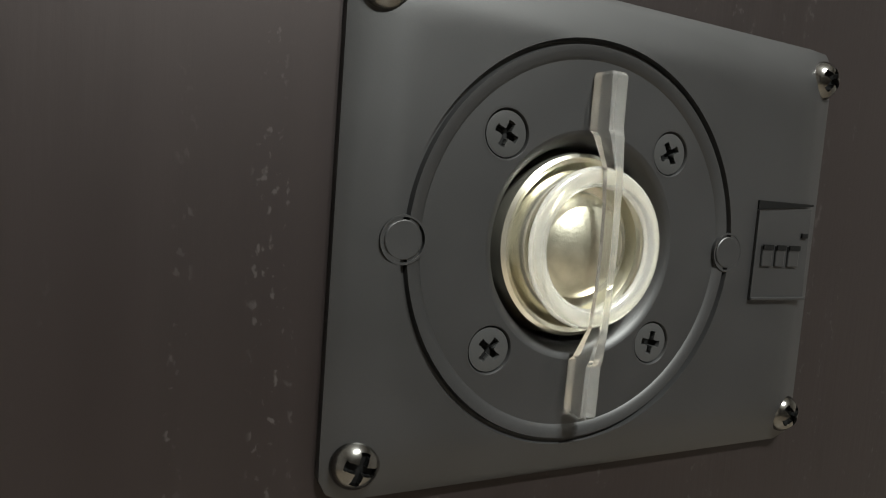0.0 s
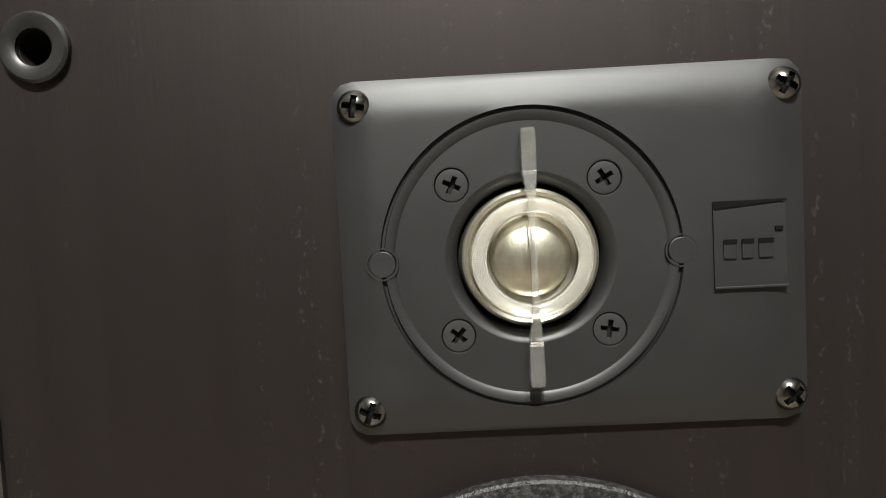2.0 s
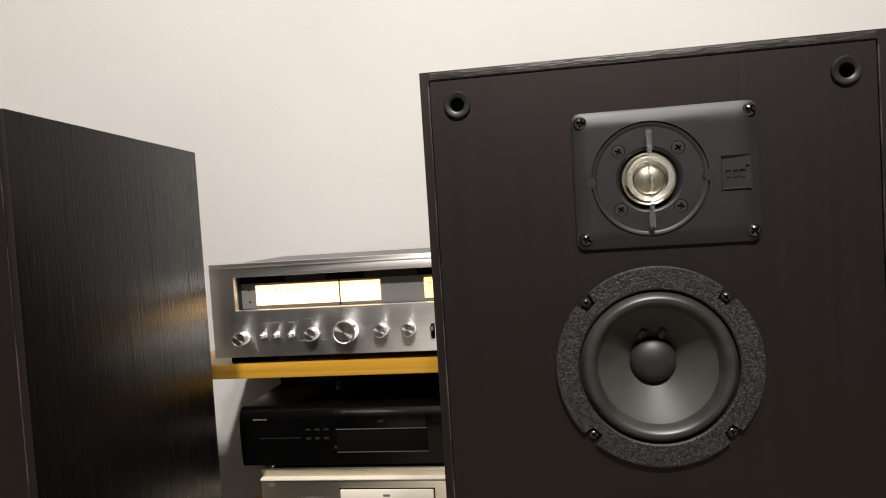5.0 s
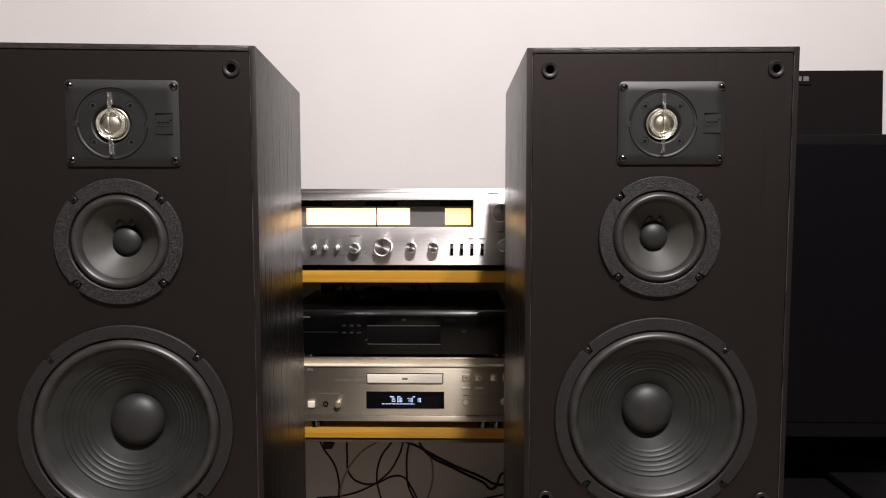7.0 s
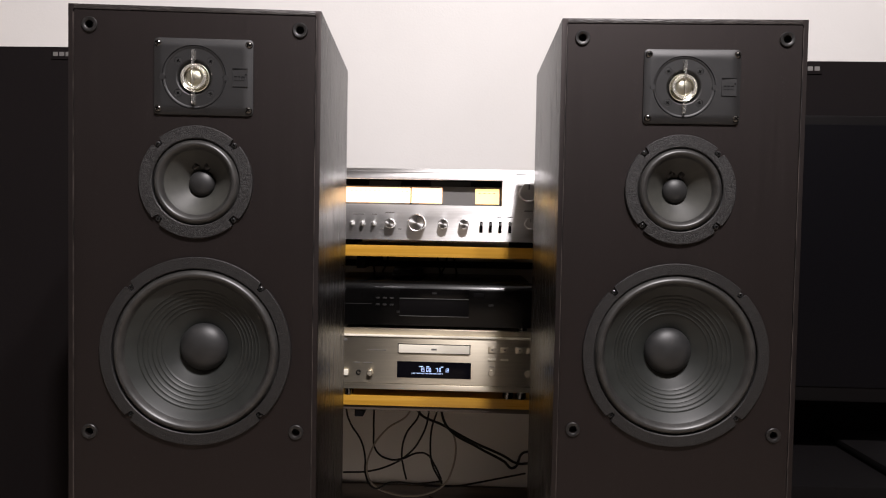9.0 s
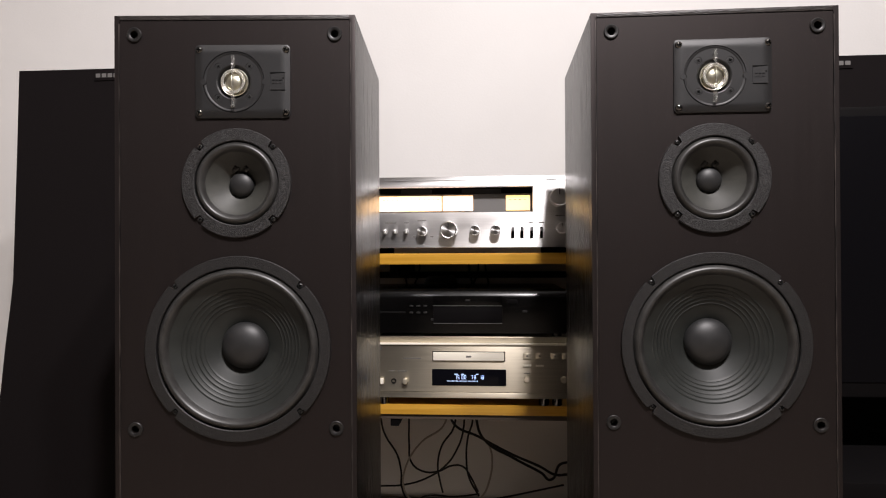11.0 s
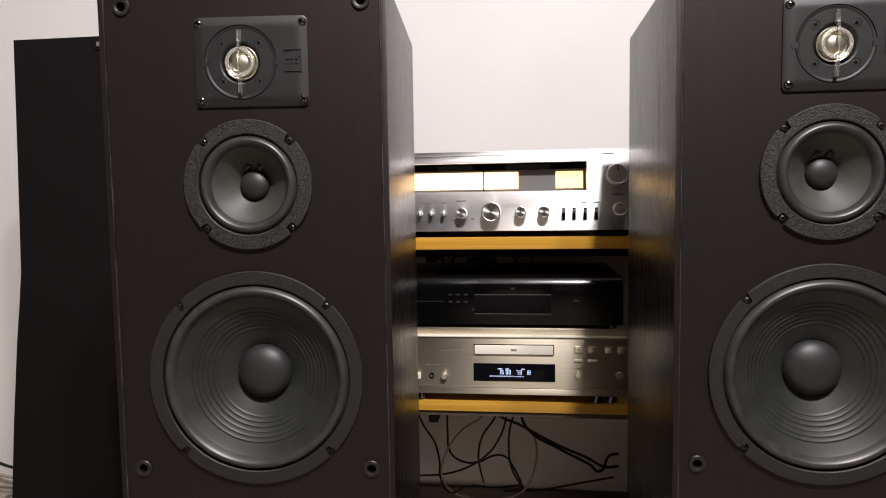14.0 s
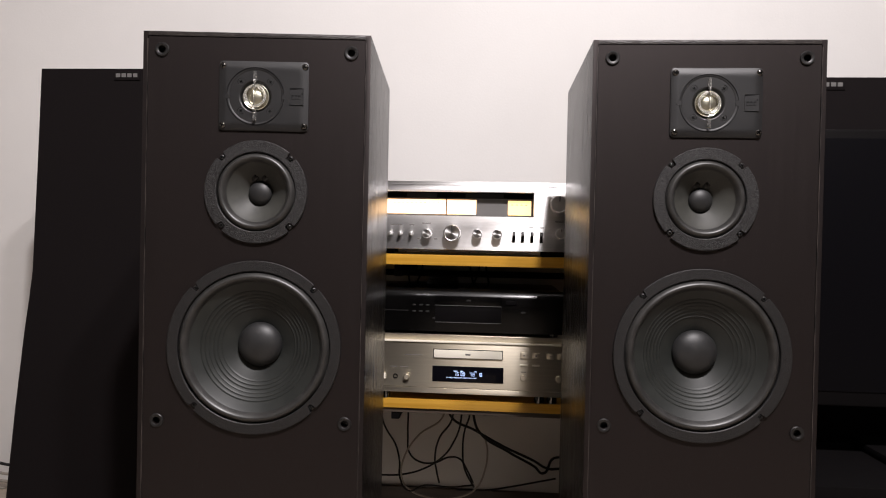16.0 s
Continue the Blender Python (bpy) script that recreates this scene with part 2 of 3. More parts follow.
def lathe(profile, cx=0.0, cz=0.0, n=64, radius=None):
    """Turns (r, y) pairs round the axis along y through (cx, cz). radius(k, r, a): changes r by the angle."""
    bm = bmesh.new()
    rings = []
    for k, (r, y) in enumerate(profile):
        if r < 1e-6:
            rings.append([bm.verts.new((cx, y, cz))])
            continue
        ring = []
        for i in range(n):
            a = 2 * math.pi * i / n
            q = radius(k, r, a) if radius else r
            ring.append(bm.verts.new((cx + q * math.cos(a), y, cz + q * math.sin(a))))
        rings.append(ring)
    for a, b in zip(rings, rings[1:]):
        for i in range(n):
            j = (i + 1) % n
            if len(a) == 1:
                bm.faces.new((a[0], b[i], b[j]))
            elif len(b) == 1:
                bm.faces.new((a[i], b[0], a[j]))
            else:
                bm.faces.new((a[i], b[i], b[j], a[j]))
    return bm


def panel_with_holes(x0, x1, z0, z1, thick, holes, y=0.0):
    """A board in the xz plane, front at y, with round holes (cx, cz, r)."""
    bm = bmesh.new()
    loops = [[(x0, z0), (x1, z0), (x1, z1), (x0, z1)]]
    for cx, cz, r in holes:
        n = 72 if r > 0.02 else 28
        loops.append([(cx + r * math.cos(2 * math.pi * i / n), cz + r * math.sin(2 * math.pi * i / n)) for i in range(n)])
    edges = []
    for loop in loops:
        vs = [bm.verts.new((x, y, z)) for x, z in loop]
        edges += [bm.edges.new((vs[i], vs[(i + 1) % len(vs)])) for i in range(len(vs))]
    bmesh.ops.triangle_fill(bm, use_beauty=True, use_dissolve=False, edges=edges)
    made = bmesh.ops.extrude_face_region(bm, geom=list(bm.faces))
    for v in [g for g in made["geom"] if isinstance(g, bmesh.types.BMVert)]:
        v.co.y += thick
    return bm


def screw_head(r, height, slot, flat=False):
    """A cross-head screw that faces -y, with a sunken cross."""
    bm = bmesh.new()
    n, m = 96, 20
    rings = [[bm.verts.new((0, 0, 0))]]
    for k in range(1, m + 1):
        q = r * k / m
        rings.append([bm.verts.new((q * math.cos(2 * math.pi * i / n), 0, q * math.sin(2 * math.pi * i / n))) for i in range(n)])
    for ring in rings:
        for v in ring:
            q = math.hypot(v.co.x, v.co.z) / r
            top = height * (1 - 0.15 * q**4) if flat else height * math.sqrt(max(0, 1.04 - q * q))
            arm = min(abs(v.co.x), abs(v.co.z)) < slot * 0.25 and max(abs(v.co.x), abs(v.co.z)) < slot
            v.co.y = -top + (min(0.0016, height) * (1.0 - 0.55 * max(abs(v.co.x), abs(v.co.z)) / slot) + 0.0003 if arm else 0)
    for i in range(n):
        bm.faces.new((rings[0][0], rings[1][(i + 1) % n], rings[1][i]))
    rings.append([bm.verts.new((v.co.x, 0.001, v.co.z)) for v in rings[-1]])
    for a, b in zip(rings[1:], rings[2:]):
        for i in range(n):
            j = (i + 1) % n
            bm.faces.new((a[i], a[j], b[j], b[i]))
    # faces of the sunken cross get the near-black tone, its shade as colour
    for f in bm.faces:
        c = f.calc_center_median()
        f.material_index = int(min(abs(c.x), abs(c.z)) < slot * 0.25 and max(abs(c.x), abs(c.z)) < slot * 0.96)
    return bm


def rounded_rect(angle, x0, x1, z0, z1, c):
    """Where a ray from the origin meets a rectangle with rounded corners."""
    dx, dz = math.cos(angle), math.sin(angle)
    lo, hi = 0.0, 0.2
    for _ in range(30):
        d = (lo + hi) / 2
        x, z = d * dx, d * dz
        qx = max(x0 + c - x, x - (x1 - c), 0)
        qz = max(z0 + c - z, z - (z1 - c), 0)
        inside = x0 <= x <= x1 and z0 <= z <= z1 and math.hypot(qx, qz) <= c if (qx > 0 and qz > 0) else (x0 <= x <= x1 and z0 <= z <= z1)
        lo, hi = (d, hi) if inside else (lo, d)
    return lo


def tube(name, points, radius, mat, label, category, parent=None, group=""):
    cu = bpy.data.curves.new(name, "CURVE")
    cu.dimensions, cu.bevel_depth, cu.bevel_resolution, cu.resolution_u = "3D", radius, 3, 10
    sp = cu.splines.new("BEZIER")
    sp.bezier_points.add(len(points) - 1)
    for bp, p in zip(sp.bezier_points, points):
        bp.co = p
        bp.handle_left_type = bp.handle_right_type = "AUTO"
    cu.materials.append(mat)
    ob = new(name, cu)
    if parent:
        ob.parent = parent
    else:
        tagged(ob, label, category, group)
    return ob


# ---- the room ----
FLOOR, WALL, TOP = -1.02, 0.93, 1.8
X0, X1, YB = -2.3, 2.1, -4.6


def structure(name, bm, mat, label, category):
    return tagged(part(name, bm, mat, None, label, False), label, category, "", "structure")


structure("wall_north", box(X0 - 0.1, X1 + 0.1, WALL, WALL + 0.12, FLOOR - 0.1, TOP + 0.1), PLASTER, "plain off-white plastered wall behind the speakers", "wall")
# unseen walls close the room; their grey only sets the bounce
structure("wall_south", box(X0 - 0.1, X1 + 0.1, YB - 0.12, YB, FLOOR - 0.1, TOP + 0.1), FARWALL, "plain unseen back wall, toned grey to dim the bounce light", "wall")
structure("wall_west", box(X0 - 0.12, X0, YB, WALL, FLOOR - 0.1, TOP + 0.1), FARWALL, "plain unseen side wall, toned grey to dim the bounce light", "wall")
structure("wall_east", box(X1, X1 + 0.12, YB, WALL, FLOOR - 0.1, TOP + 0.1), FARWALL, "plain unseen side wall, toned grey to dim the bounce light", "wall")
structure("ceiling", box(X0, X1, YB, WALL, TOP, TOP + 0.1), CEILING, "plain white painted ceiling", "ceiling")
structure("baseboard", box(-1.25, X1, WALL - 0.014, WALL - 0.0005, FLOOR + 0.001, FLOOR + 0.05, 0.003), SKIRT, "dark brown skirting board along the wall", "baseboard")
floor = structure("floor", box(X0, X1, YB, WALL, FLOOR - 0.1, FLOOR - 0.008), SKIRT, "pale grey laminate floor boards", "floor")

# ---- speakers with bare drivers ----
W, H, D = 0.3335, 1.0665, 0.35
TW, MID, WOOF = -0.0939, -0.2337, -0.4635


def ring_arc(r0, r1, y0, rise, n):
    """A half roll from r0 to r1 that bulges towards -y."""
    return [(r0 + (r1 - r0) * k / n, y0 - rise * math.sin(math.pi * k / n)) for k in range(n + 1)]


def driver(name, parent, cx, cz, outer, inner, s_in, cap_r, depth, screw_r, ridges, flange_y, label):
    half = radians(3.8 if outer < 0.1 else 2.2)

    def notch(k, r, a):
        off = abs((a - math.pi / 4 + math.pi / 4) % (math.pi / 2) - math.pi / 4)
        return min(r, screw_r - 0.0044) if off < half and k < 3 else r

    flange = part("flange", lathe([(outer, 0.001), (outer, -flange_y + 0.0008), (outer - 0.0008, -flange_y), (inner + 0.0012, -flange_y), (inner, -flange_y + 0.001), (inner - 0.0004, 0.004)], cx, cz, 288, notch), CRINKLE2 if ridges else CRINKLE, parent, label)
    part("surround", lathe(ring_arc(inner - 0.0002, s_in, 0.001, (inner - s_in) * 0.55, 12), cx, cz, 96), RUBBER, flange, "black rubber half-roll surround")
    prof = []
    steps = 90
    for k in range(steps + 1):
        q = k / steps
        r = s_in + 0.0006 - (s_in - cap_r * 0.93) * q
        y = 0.0012 + depth * (q**0.92)
        if ridges and ridges[0] < r < ridges[1]:
            w = (r - ridges[0]) / (ridges[1] - ridges[0])
            y -= 0.0008 * max(0, math.sin(w * 2 * math.pi * ridges[2])) ** 2
        prof.append((r, y))
    part("cone", lathe(prof, cx, cz, 96), CONE if ridges else CONEM, flange, "dark grey moulded cone")
    base = 0.0012 + depth * 0.94
    rise = cap_r * 0.56
    part("dust_cap", lathe([(cap_r * math.sin(a), base + rise * 0.0 - rise * (math.cos(a) - 0.0)) for a in [math.pi / 2 * (1 - k / 14) for k in range(15)]], cx, cz, 64), CAP, flange, "smooth black domed dust cap")
    first = None
    for sx in (-1, 1):
        for sz in (-1, 1):
            at = pose(cx + sx * screw_r * 0.7071, -0.001, cz + sz * screw_r * 0.7071, 0, 17 * (sx + 2 * sz), 0)
            first = again(first, flange, at) if first else part("screw", screw_head(0.0036 if outer < 0.1 else 0.0038, 0.0026, 0.0024), BLACKSCREW, flange, "blackened cross-head screw", place=at)
    return flange


def floor_speaker(place, label, cx, lift):
    MIDZ, WOOFZ = MID + lift * 0.4, WOOF + lift
    sp = thing("floor_speaker", label, "speaker", "speakers with bare drivers", place)
    e = 0.0072
    # cabinet: open-fronted carcass round the baffle
    bm = bmesh.new()
    x, t, i, b = W / 2, 0.0, W / 2 - e, -H
    outer = [(-x, t), (x, t), (x, b), (-x, b)]
    inner = [(-i, t - e), (i, t - e), (i, b + e), (-i, b + e)]
    vo, vi = [bm.verts.new((p, 0, q)) for p, q in outer], [bm.verts.new((p, 0, q)) for p, q in inner]
    vd, vb = [bm.verts.new((p, 0.02, q)) for p, q in inner], [bm.verts.new((p, D, q)) for p, q in outer]
    for k in range(4):
        j = (k + 1) % 4
        bm.faces.new((vo[k], vo[j], vi[j], vi[k]))
        bm.faces.new((vi[k], vi[j], vd[j], vd[k]))
        bm.faces.new((vo[j], vo[k], vb[k], vb[j]))
    bm.faces.new(vb)
    bm.edges.ensure_lookup_table()
    rim = [ed for ed in bm.edges if all(v in vo + vb for v in ed.verts)]
    bmesh.ops.bevel(bm, geom=rim, offset=0.0012, segments=2, affect="EDGES", profile=0.6)
    cab = part("cabinet", bm, ASH, sp, "black ash veneered cabinet")
    cab.data.materials.append(BAFFLE)
    for f in cab.data.polygons:
        if f.normal.y < -0.9:
            f.material_index = 1
    strip = box(-i + 0.001, i - 0.001, -0.0006, 0.004, -e + 0.0006, -0.0012, 0.0004)
    part("edge_strip", strip, EDGE, cab, "worn veneer edge along the top")
    for sx in (-1, 1):
        part("edge_wear", box(sx * (i + 0.0004) - 0.0005, sx * (i + 0.0004) + 0.0005, -0.0005, 0.004, b + 0.05, t - e - 0.004), WORN, cab, "pale worn line along the edge", smooth=False)
    holes = [(0, TW, 0.0225), (cx * 0.7, MIDZ, 0.0655), (cx, WOOFZ, 0.118)] + [(sx * 0.1385, z, 0.0052) for sx in (-1, 1) for z in (-0.0270, -0.5720)]
    g = 0.0007
    part("baffle", panel_with_holes(-i + g, i - g, b + e + g, -e - g, 0.018, holes, 0.0004), BAFFLE, sp, "dark wood-grain front baffle", smooth=False)
    sock = None
    for sx in (-1, 1):
        for z in (-0.0270, -0.5720):
            at = pose(sx * 0.1385, 0, z)
            if sock:
                again(sock, sp, at)
            else:
                sock = part("grille_socket", lathe([(0.0102, 0.0006), (0.0102, -0.0014), (0.0094, -0.0022), (0.0066, -0.0022), (0.0054, -0.0014), (0.0050, 0.012), (0, 0.012)], n=36), SOCKET, sp, "round black rubber grille socket", place=at)
    # tweeter
    x0, x1, z0, z1 = -0.0540, 0.0770, -0.0496, 0.0519
    bm = bmesh.new()
    n = 144
    rc = 0.0424
    fl = -0.0052
    FACE, SEAT = fl + 0.0008, 0.0051
    rings = []
    for k in range(9):
        ring = []
        for s in range(n):
            a = 2 * math.pi * s / n
            rim_r = rounded_rect(a, x0, x1, z0, z1, 0.0055)
            q = k / 8
            q = q if q < 1 else 1
            r = rc + (rim_r - rc) * q
            px, pz = r * math.cos(a), r * math.sin(a)
            gap = min(px - x0, x1 - px, pz - z0, z1 - pz)
            y = fl + 0.0030 * max(0.0, 1 - gap / 0.0105) ** 1.3 if k < 8 else fl + 0.0034
            ring.append(bm.verts.new((px, y, pz)))
        rings.append(ring)
    rings.append([bm.verts.new((v.co.x * 1.0, 0.0004, v.co.z * 1.0)) for v in rings[-1]])
    for prof_r, prof_y in ((rc - 0.0003, fl + 0.0013), (rc - 0.0010, fl + 0.0013), (rc - 0.0014, fl + 0.0001), (rc - 0.0034, fl + 0.0002), (rc - 0.0042, FACE), (0.0242, FACE), (0.0238, FACE + 0.0001), (0.0226, fl + 0.0016), (0.0212, fl + 0.0044), (0.0206, 0.006)):
        rings.insert(0, [bm.verts.new((prof_r * math.cos(2 * math.pi * s / n), prof_y, prof_r * math.sin(2 * math.pi * s / n))) for s in range(n)])
    for k, (a, c) in enumerate(zip(rings, rings[1:])):
        if k == 4:
            continue
        for s in range(n):
            j = (s + 1) % n
            bm.faces.new((a[s], a[j], c[j], c[s]))
    # the flat face between, pierced for the four inner screws
    face = bmesh.new()
    loops = [(0, 0, 0.0242, n), (0, 0, rc - 0.0042, n)] + [(sx * 0.0213, sz * 0.0213, SEAT, 48) for sx in (-1, 1) for sz in (-1, 1)]
    edges = []
    for hx, hz, r, m in loops:
        vs = [face.verts.new((hx + r * math.cos(2 * math.pi * q / m), FACE, hz + r * math.sin(2 * math.pi * q / m))) for q in range(m)]
        edges += [face.edges.new((vs[q], vs[(q + 1) % m])) for q in range(m)]
    bmesh.ops.triangle_fill(face, use_beauty=True, use_dissolve=False, edges=edges)
    me = bpy.data.meshes.new("tmp")
    face.to_mesh(me)
    face.free()
    bm.from_mesh(me)
    bpy.data.meshes.remove(me)
    up = pose(0, 0, TW)
    plate = part("tweeter_plate", bm, PLATE, sp, "satin black moulded tweeter plate", place=up)
    part("chamber_ring", lathe([(0.0206, 0.005), (0.0200, 0.0005), (0.0194, -0.0022), (0.0186, -0.0028), (0.0176, -0.0024), (0.0168, -0.0002), (0.0160, 0.0005)], n=96), GOLDRING, plate, "shiny pale gold tweeter ring")
    part("dome_surround", lathe([(0.0163, 0.0012), (0.0160, -0.0032), (0.0152, -0.0044), (0.0143, -0.0040), (0.0132, -0.0018), (0.0113, -0.0012)], n=96), GOLDRING, plate, "pale gold inner ring")
    part("dome", lathe([(0.0114 * math.sin(a), -0.0014 - 0.0060 * math.cos(a)) for a in [math.pi / 2 * (1 - k / 16) for k in range(17)]], n=72), GOLD, plate, "pale gold metal dome")
    # clear bar across the dome
    bm = bmesh.new()
    half = [(0.0356, 0.0017, fl + 0.0004, -0.0098), (0.0348, 0.0020, fl + 0.0004, -0.0104), (0.0240, 0.0019, fl + 0.0004, -0.0106), (0.0230, 0.0018, fl - 0.0008, -0.0112), (0.0165, 0.0011, -0.0090, -0.0126), (0.0080, 0.0009, -0.0098, -0.0132), (0, 0.0009, -0.0100, -0.0134)]
    stations = half + [(-z, w, a, c) for z, w, a, c in half[-2::-1]]
    loops = [[bm.verts.new((sx * w, y, z)) for sx, y in ((-1, a), (1, a), (1, c), (-1, c))] for z, w, a, c in stations]
    for a, c in zip(loops, loops[1:]):
        for s in range(4):
            bm.faces.new((a[s], a[(s + 1) % 4], c[(s + 1) % 4], c[s]))
    bm.faces.new(loops[0])
    bm.faces.new(loops[-1])
    part("phase_bar", bm, ACRYLIC, plate, "clear acrylic bar across the dome", smooth=False)
    tor = [(0.0147 + 0.0021 * math.cos(2 * math.pi * k / 12), -0.0082 + 0.0011 * math.sin(2 * math.pi * k / 12)) for k in range(13)]
    part("phase_ring", lathe(tor, n=72), FROST, plate, "clear acrylic ring round the dome")
    boss = None
    for sx in (-1, 1):
        at = pose(sx * 0.0418, fl, 0)
        prof = [(0.0047, 0.0012), (0.0046, -0.00006), (0.0042, -0.00006), (0.0041, 0.0010), (0.0038, 0.0010), (0.0037, 0.0001), (0.0035, -0.00006), (0, -0.00006)]
        boss = again(boss, plate, at) if boss else part("locating_boss", lathe(prof, n=40), PLATE, plate, "round moulded locating boss", place=at)
    first = None
    for px, pz, turn in ((-0.0475, 0.0444, 10), (0.0713, 0.0444, 30), (-0.0475, -0.0421, 20), (0.0713, -0.0421, 50)):
        at = pose(px, fl + 0.0026, pz, 0, turn, 0)
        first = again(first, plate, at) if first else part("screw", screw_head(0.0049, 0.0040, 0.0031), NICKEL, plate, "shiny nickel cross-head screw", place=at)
    first = None
    for px, pz, turn in ((-0.0213, 0.0213, 25), (0.0213, 0.0213, 60), (-0.0213, -0.0213, 40), (0.0213, -0.0213, 10)):
        at = pose(px, FACE + 0.0016, pz, 0, turn, 0)
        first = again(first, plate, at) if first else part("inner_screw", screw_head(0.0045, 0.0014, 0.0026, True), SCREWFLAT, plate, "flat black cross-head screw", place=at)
        part("screw_seat", lathe([(SEAT + 0.0003, -0.00004), (SEAT - 0.0001, -0.00002), (SEAT - 0.0003, 0.0003), (SEAT - 0.0004, 0.0018), (0.0042, 0.0018)], px, pz, 48), PLATE, plate, "sunken screw seat", place=pose(0, FACE, 0))
    # moulded mark: a tilted tab with plain strokes
    bm = box(0.0506, 0.0704, -0.00035, 0.0004, -0.0110, 0.0118, 0.0001)
    for v in bm.verts:
        if v.co.y < 0:
            v.co.y += 0.0003 * (v.co.z + 0.0110) / 0.0228
    tab = part("moulded_tab", bm, PLATE, plate, "shallow moulded tab on the plate", smooth=False, place=pose(0, fl, 0))
    # dark strip laid on the plate, standing in for the groove's shade
    bm = box(0.0503, 0.0706, -0.0004, 0.0002, 0.0108, 0.0130)
    for v in bm.verts:
        if v.co.z < 0.012:
            v.co.z += 0.0017 * (v.co.x - 0.0503) / 0.0203
    part("groove", bm, SLOT, tab, "dark tapering strip painted as a groove's shade", smooth=False)
    part("lower_lip", box(0.0503, 0.0706, -0.0011, 0.0002, -0.0113, -0.0106, 0.0002), PLATE, tab, smooth=False)
    part("side_lip", box(0.0503, 0.0507, -0.0008, 0.0002, -0.0106, 0.0106, 0.0001), PLATE, tab, smooth=False)
    for mx, mw in ((0.0530, 0.0036), (0.0580, 0.0032), (0.0626, 0.0040)):
        block = part("plain_block", box(mx, mx + mw, -0.0008, 0.0002, -0.0030, 0.0022, 0.0003), PLATE, tab, "plain moulded block", smooth=False)
        part("dark_edge", box(mx, mx + mw, -0.0010, -0.0007, 0.0012, 0.0024), SLOT, block, smooth=False)
    part("plain_block", box(0.0672, 0.0694, -0.0007, 0.0002, 0.0044, 0.0056, 0.0002), SLOT, tab, "small dark moulded mark", smooth=False)
    # cone drivers
    mid = driver("midrange", sp, cx * 0.7, MIDZ, 0.0755, 0.0580, 0.0440, 0.0176, 0.024, 0.0708, None, 0.0042, "round midrange driver with a crinkle-finished flange")
    for sx in (-1, 1):
        part("glue_patch", lathe([(0.0062, 0.005), (0.0056, 0.0022), (0.0034, 0.0006), (0, 0.0002)], cx * 0.7 + sx * 0.0082, MIDZ + 0.0235, 24, lambda k, r, a: r * (1 + 0.16 * math.sin(3 * a + 1.3))), SOCKET, mid, "dark glue round a lead", place=pose(0, 0.0172, 0))
        part("lead_eyelet", lathe([(0.0021, 0.004), (0.0020, -0.0006), (0.0012, -0.0016), (0, -0.0018)], cx * 0.7 + sx * 0.0074, MIDZ + 0.0245, 20), BLACKSCREW, mid, "small eyelet on the cone", place=pose(0, 0.0172, 0))
    driver("woofer", sp, cx, WOOFZ, 0.1278, 0.1120, 0.0965, 0.0335, 0.036, 0.1218, (0.054, 0.086, 6), 0.0046, "large round woofer with a crinkle-finished flange")
    return sp


floor_speaker(pose(0.0475, 0, 0.0495), "tall black ash floor speaker with three bare drivers", 0.0, 0.0)
floor_speaker(pose(-0.6120, -0.0490, 0.0455, 0, 0, 4.5), "tall black ash floor speaker with three bare drivers, turned slightly inwards", 0.0035, 0.002)


# ---- cloth-fronted speakers by the wall ----
def cloth_speaker(cx, top, w, bx, label):
    sp = thing("tower_speaker", label, "speaker", "cloth-fronted tower speakers", pose(cx, 0.437, 0))
    prof = [(top, w), (top - 0.20, w + 0.006), (top - 0.46, w + 0.015), (top - 0.52, w + 0.022), (top - 0.60, w + 0.033), (top - 0.78, w + 0.053), (top - 0.99, w + 0.0725), (FLOOR, w + 0.078)]
    for name, y0, y1, inset, mat, text in (("body", 0.014, 0.34, 0.0, ASH, "black cabinet"), ("grille", 0.0, 0.016, 0.002, CLOTH, "black cloth grille")):
        bm = bmesh.new()
        rows = []
        for k, (z, w) in enumerate(prof):
            z = z - inset if k == 0 else z + (inset if k == len(prof) - 1 else 0)
            rows.append([bm.verts.new((sx * (w - inset), y, z)) for sx, y in ((-1, y0), (1, y0), (1, y1), (-1, y1))])
        for a, b in zip(rows, rows[1:]):
            for s in range(4):
                bm.faces.new((a[s], b[s], b[(s + 1) % 4], a[(s + 1) % 4]))
        bm.faces.new(rows[0])
        bm.faces.new(rows[-1])
        ed = [e for e in bm.edges if abs(e.calc_face_angle(0)) > 0.9]
        bmesh.ops.bevel(bm, geom=ed, offset=0.003, segments=2, affect="EDGES", profile=0.6)
        part(name, bm, mat, sp, text)
    badge = part("badge", box(bx - 0.030, bx + 0.030, -0.0022, 0.0015, top - 0.028, top - 0.008, 0.001), CLOTH, sp, "small black badge")
    for k in range(4):
        part("plain_bar", box(bx - 0.0255 + k * 0.0133, bx - 0.0155 + k * 0.0133, -0.0030, -0.0020, top - 0.0215, top - 0.0130, 0.0003), SILVERPRINT, badge, "silver mark", smooth=False)


cloth_speaker(-1.0670, 0.1190, 0.224, -0.020, "black tower speaker with cloth grille and flared base")
cloth_speaker(0.4050, 0.1040, 0.184, 0.020, "black tower speaker with cloth grille behind the television")

# ---- television ----
tv = thing("television", "large flat black television, switched off, with thin bezel", "television", "", pose(0, 0.30, 0))
part("frame", box(0.245, 1.165, 0.0, 0.04, -0.548, -0.028, 0.006), BEZEL, tv, "glossy black bezel")
part("screen", box(0.262, 1.148, -0.002, 0.006, -0.520, -0.045, 0.001), SCREEN, tv, "dark unlit screen")
part("neck", box(0.64, 0.77, 0.01, 0.05, -0.64, -0.54, 0.005), BEZEL, tv)
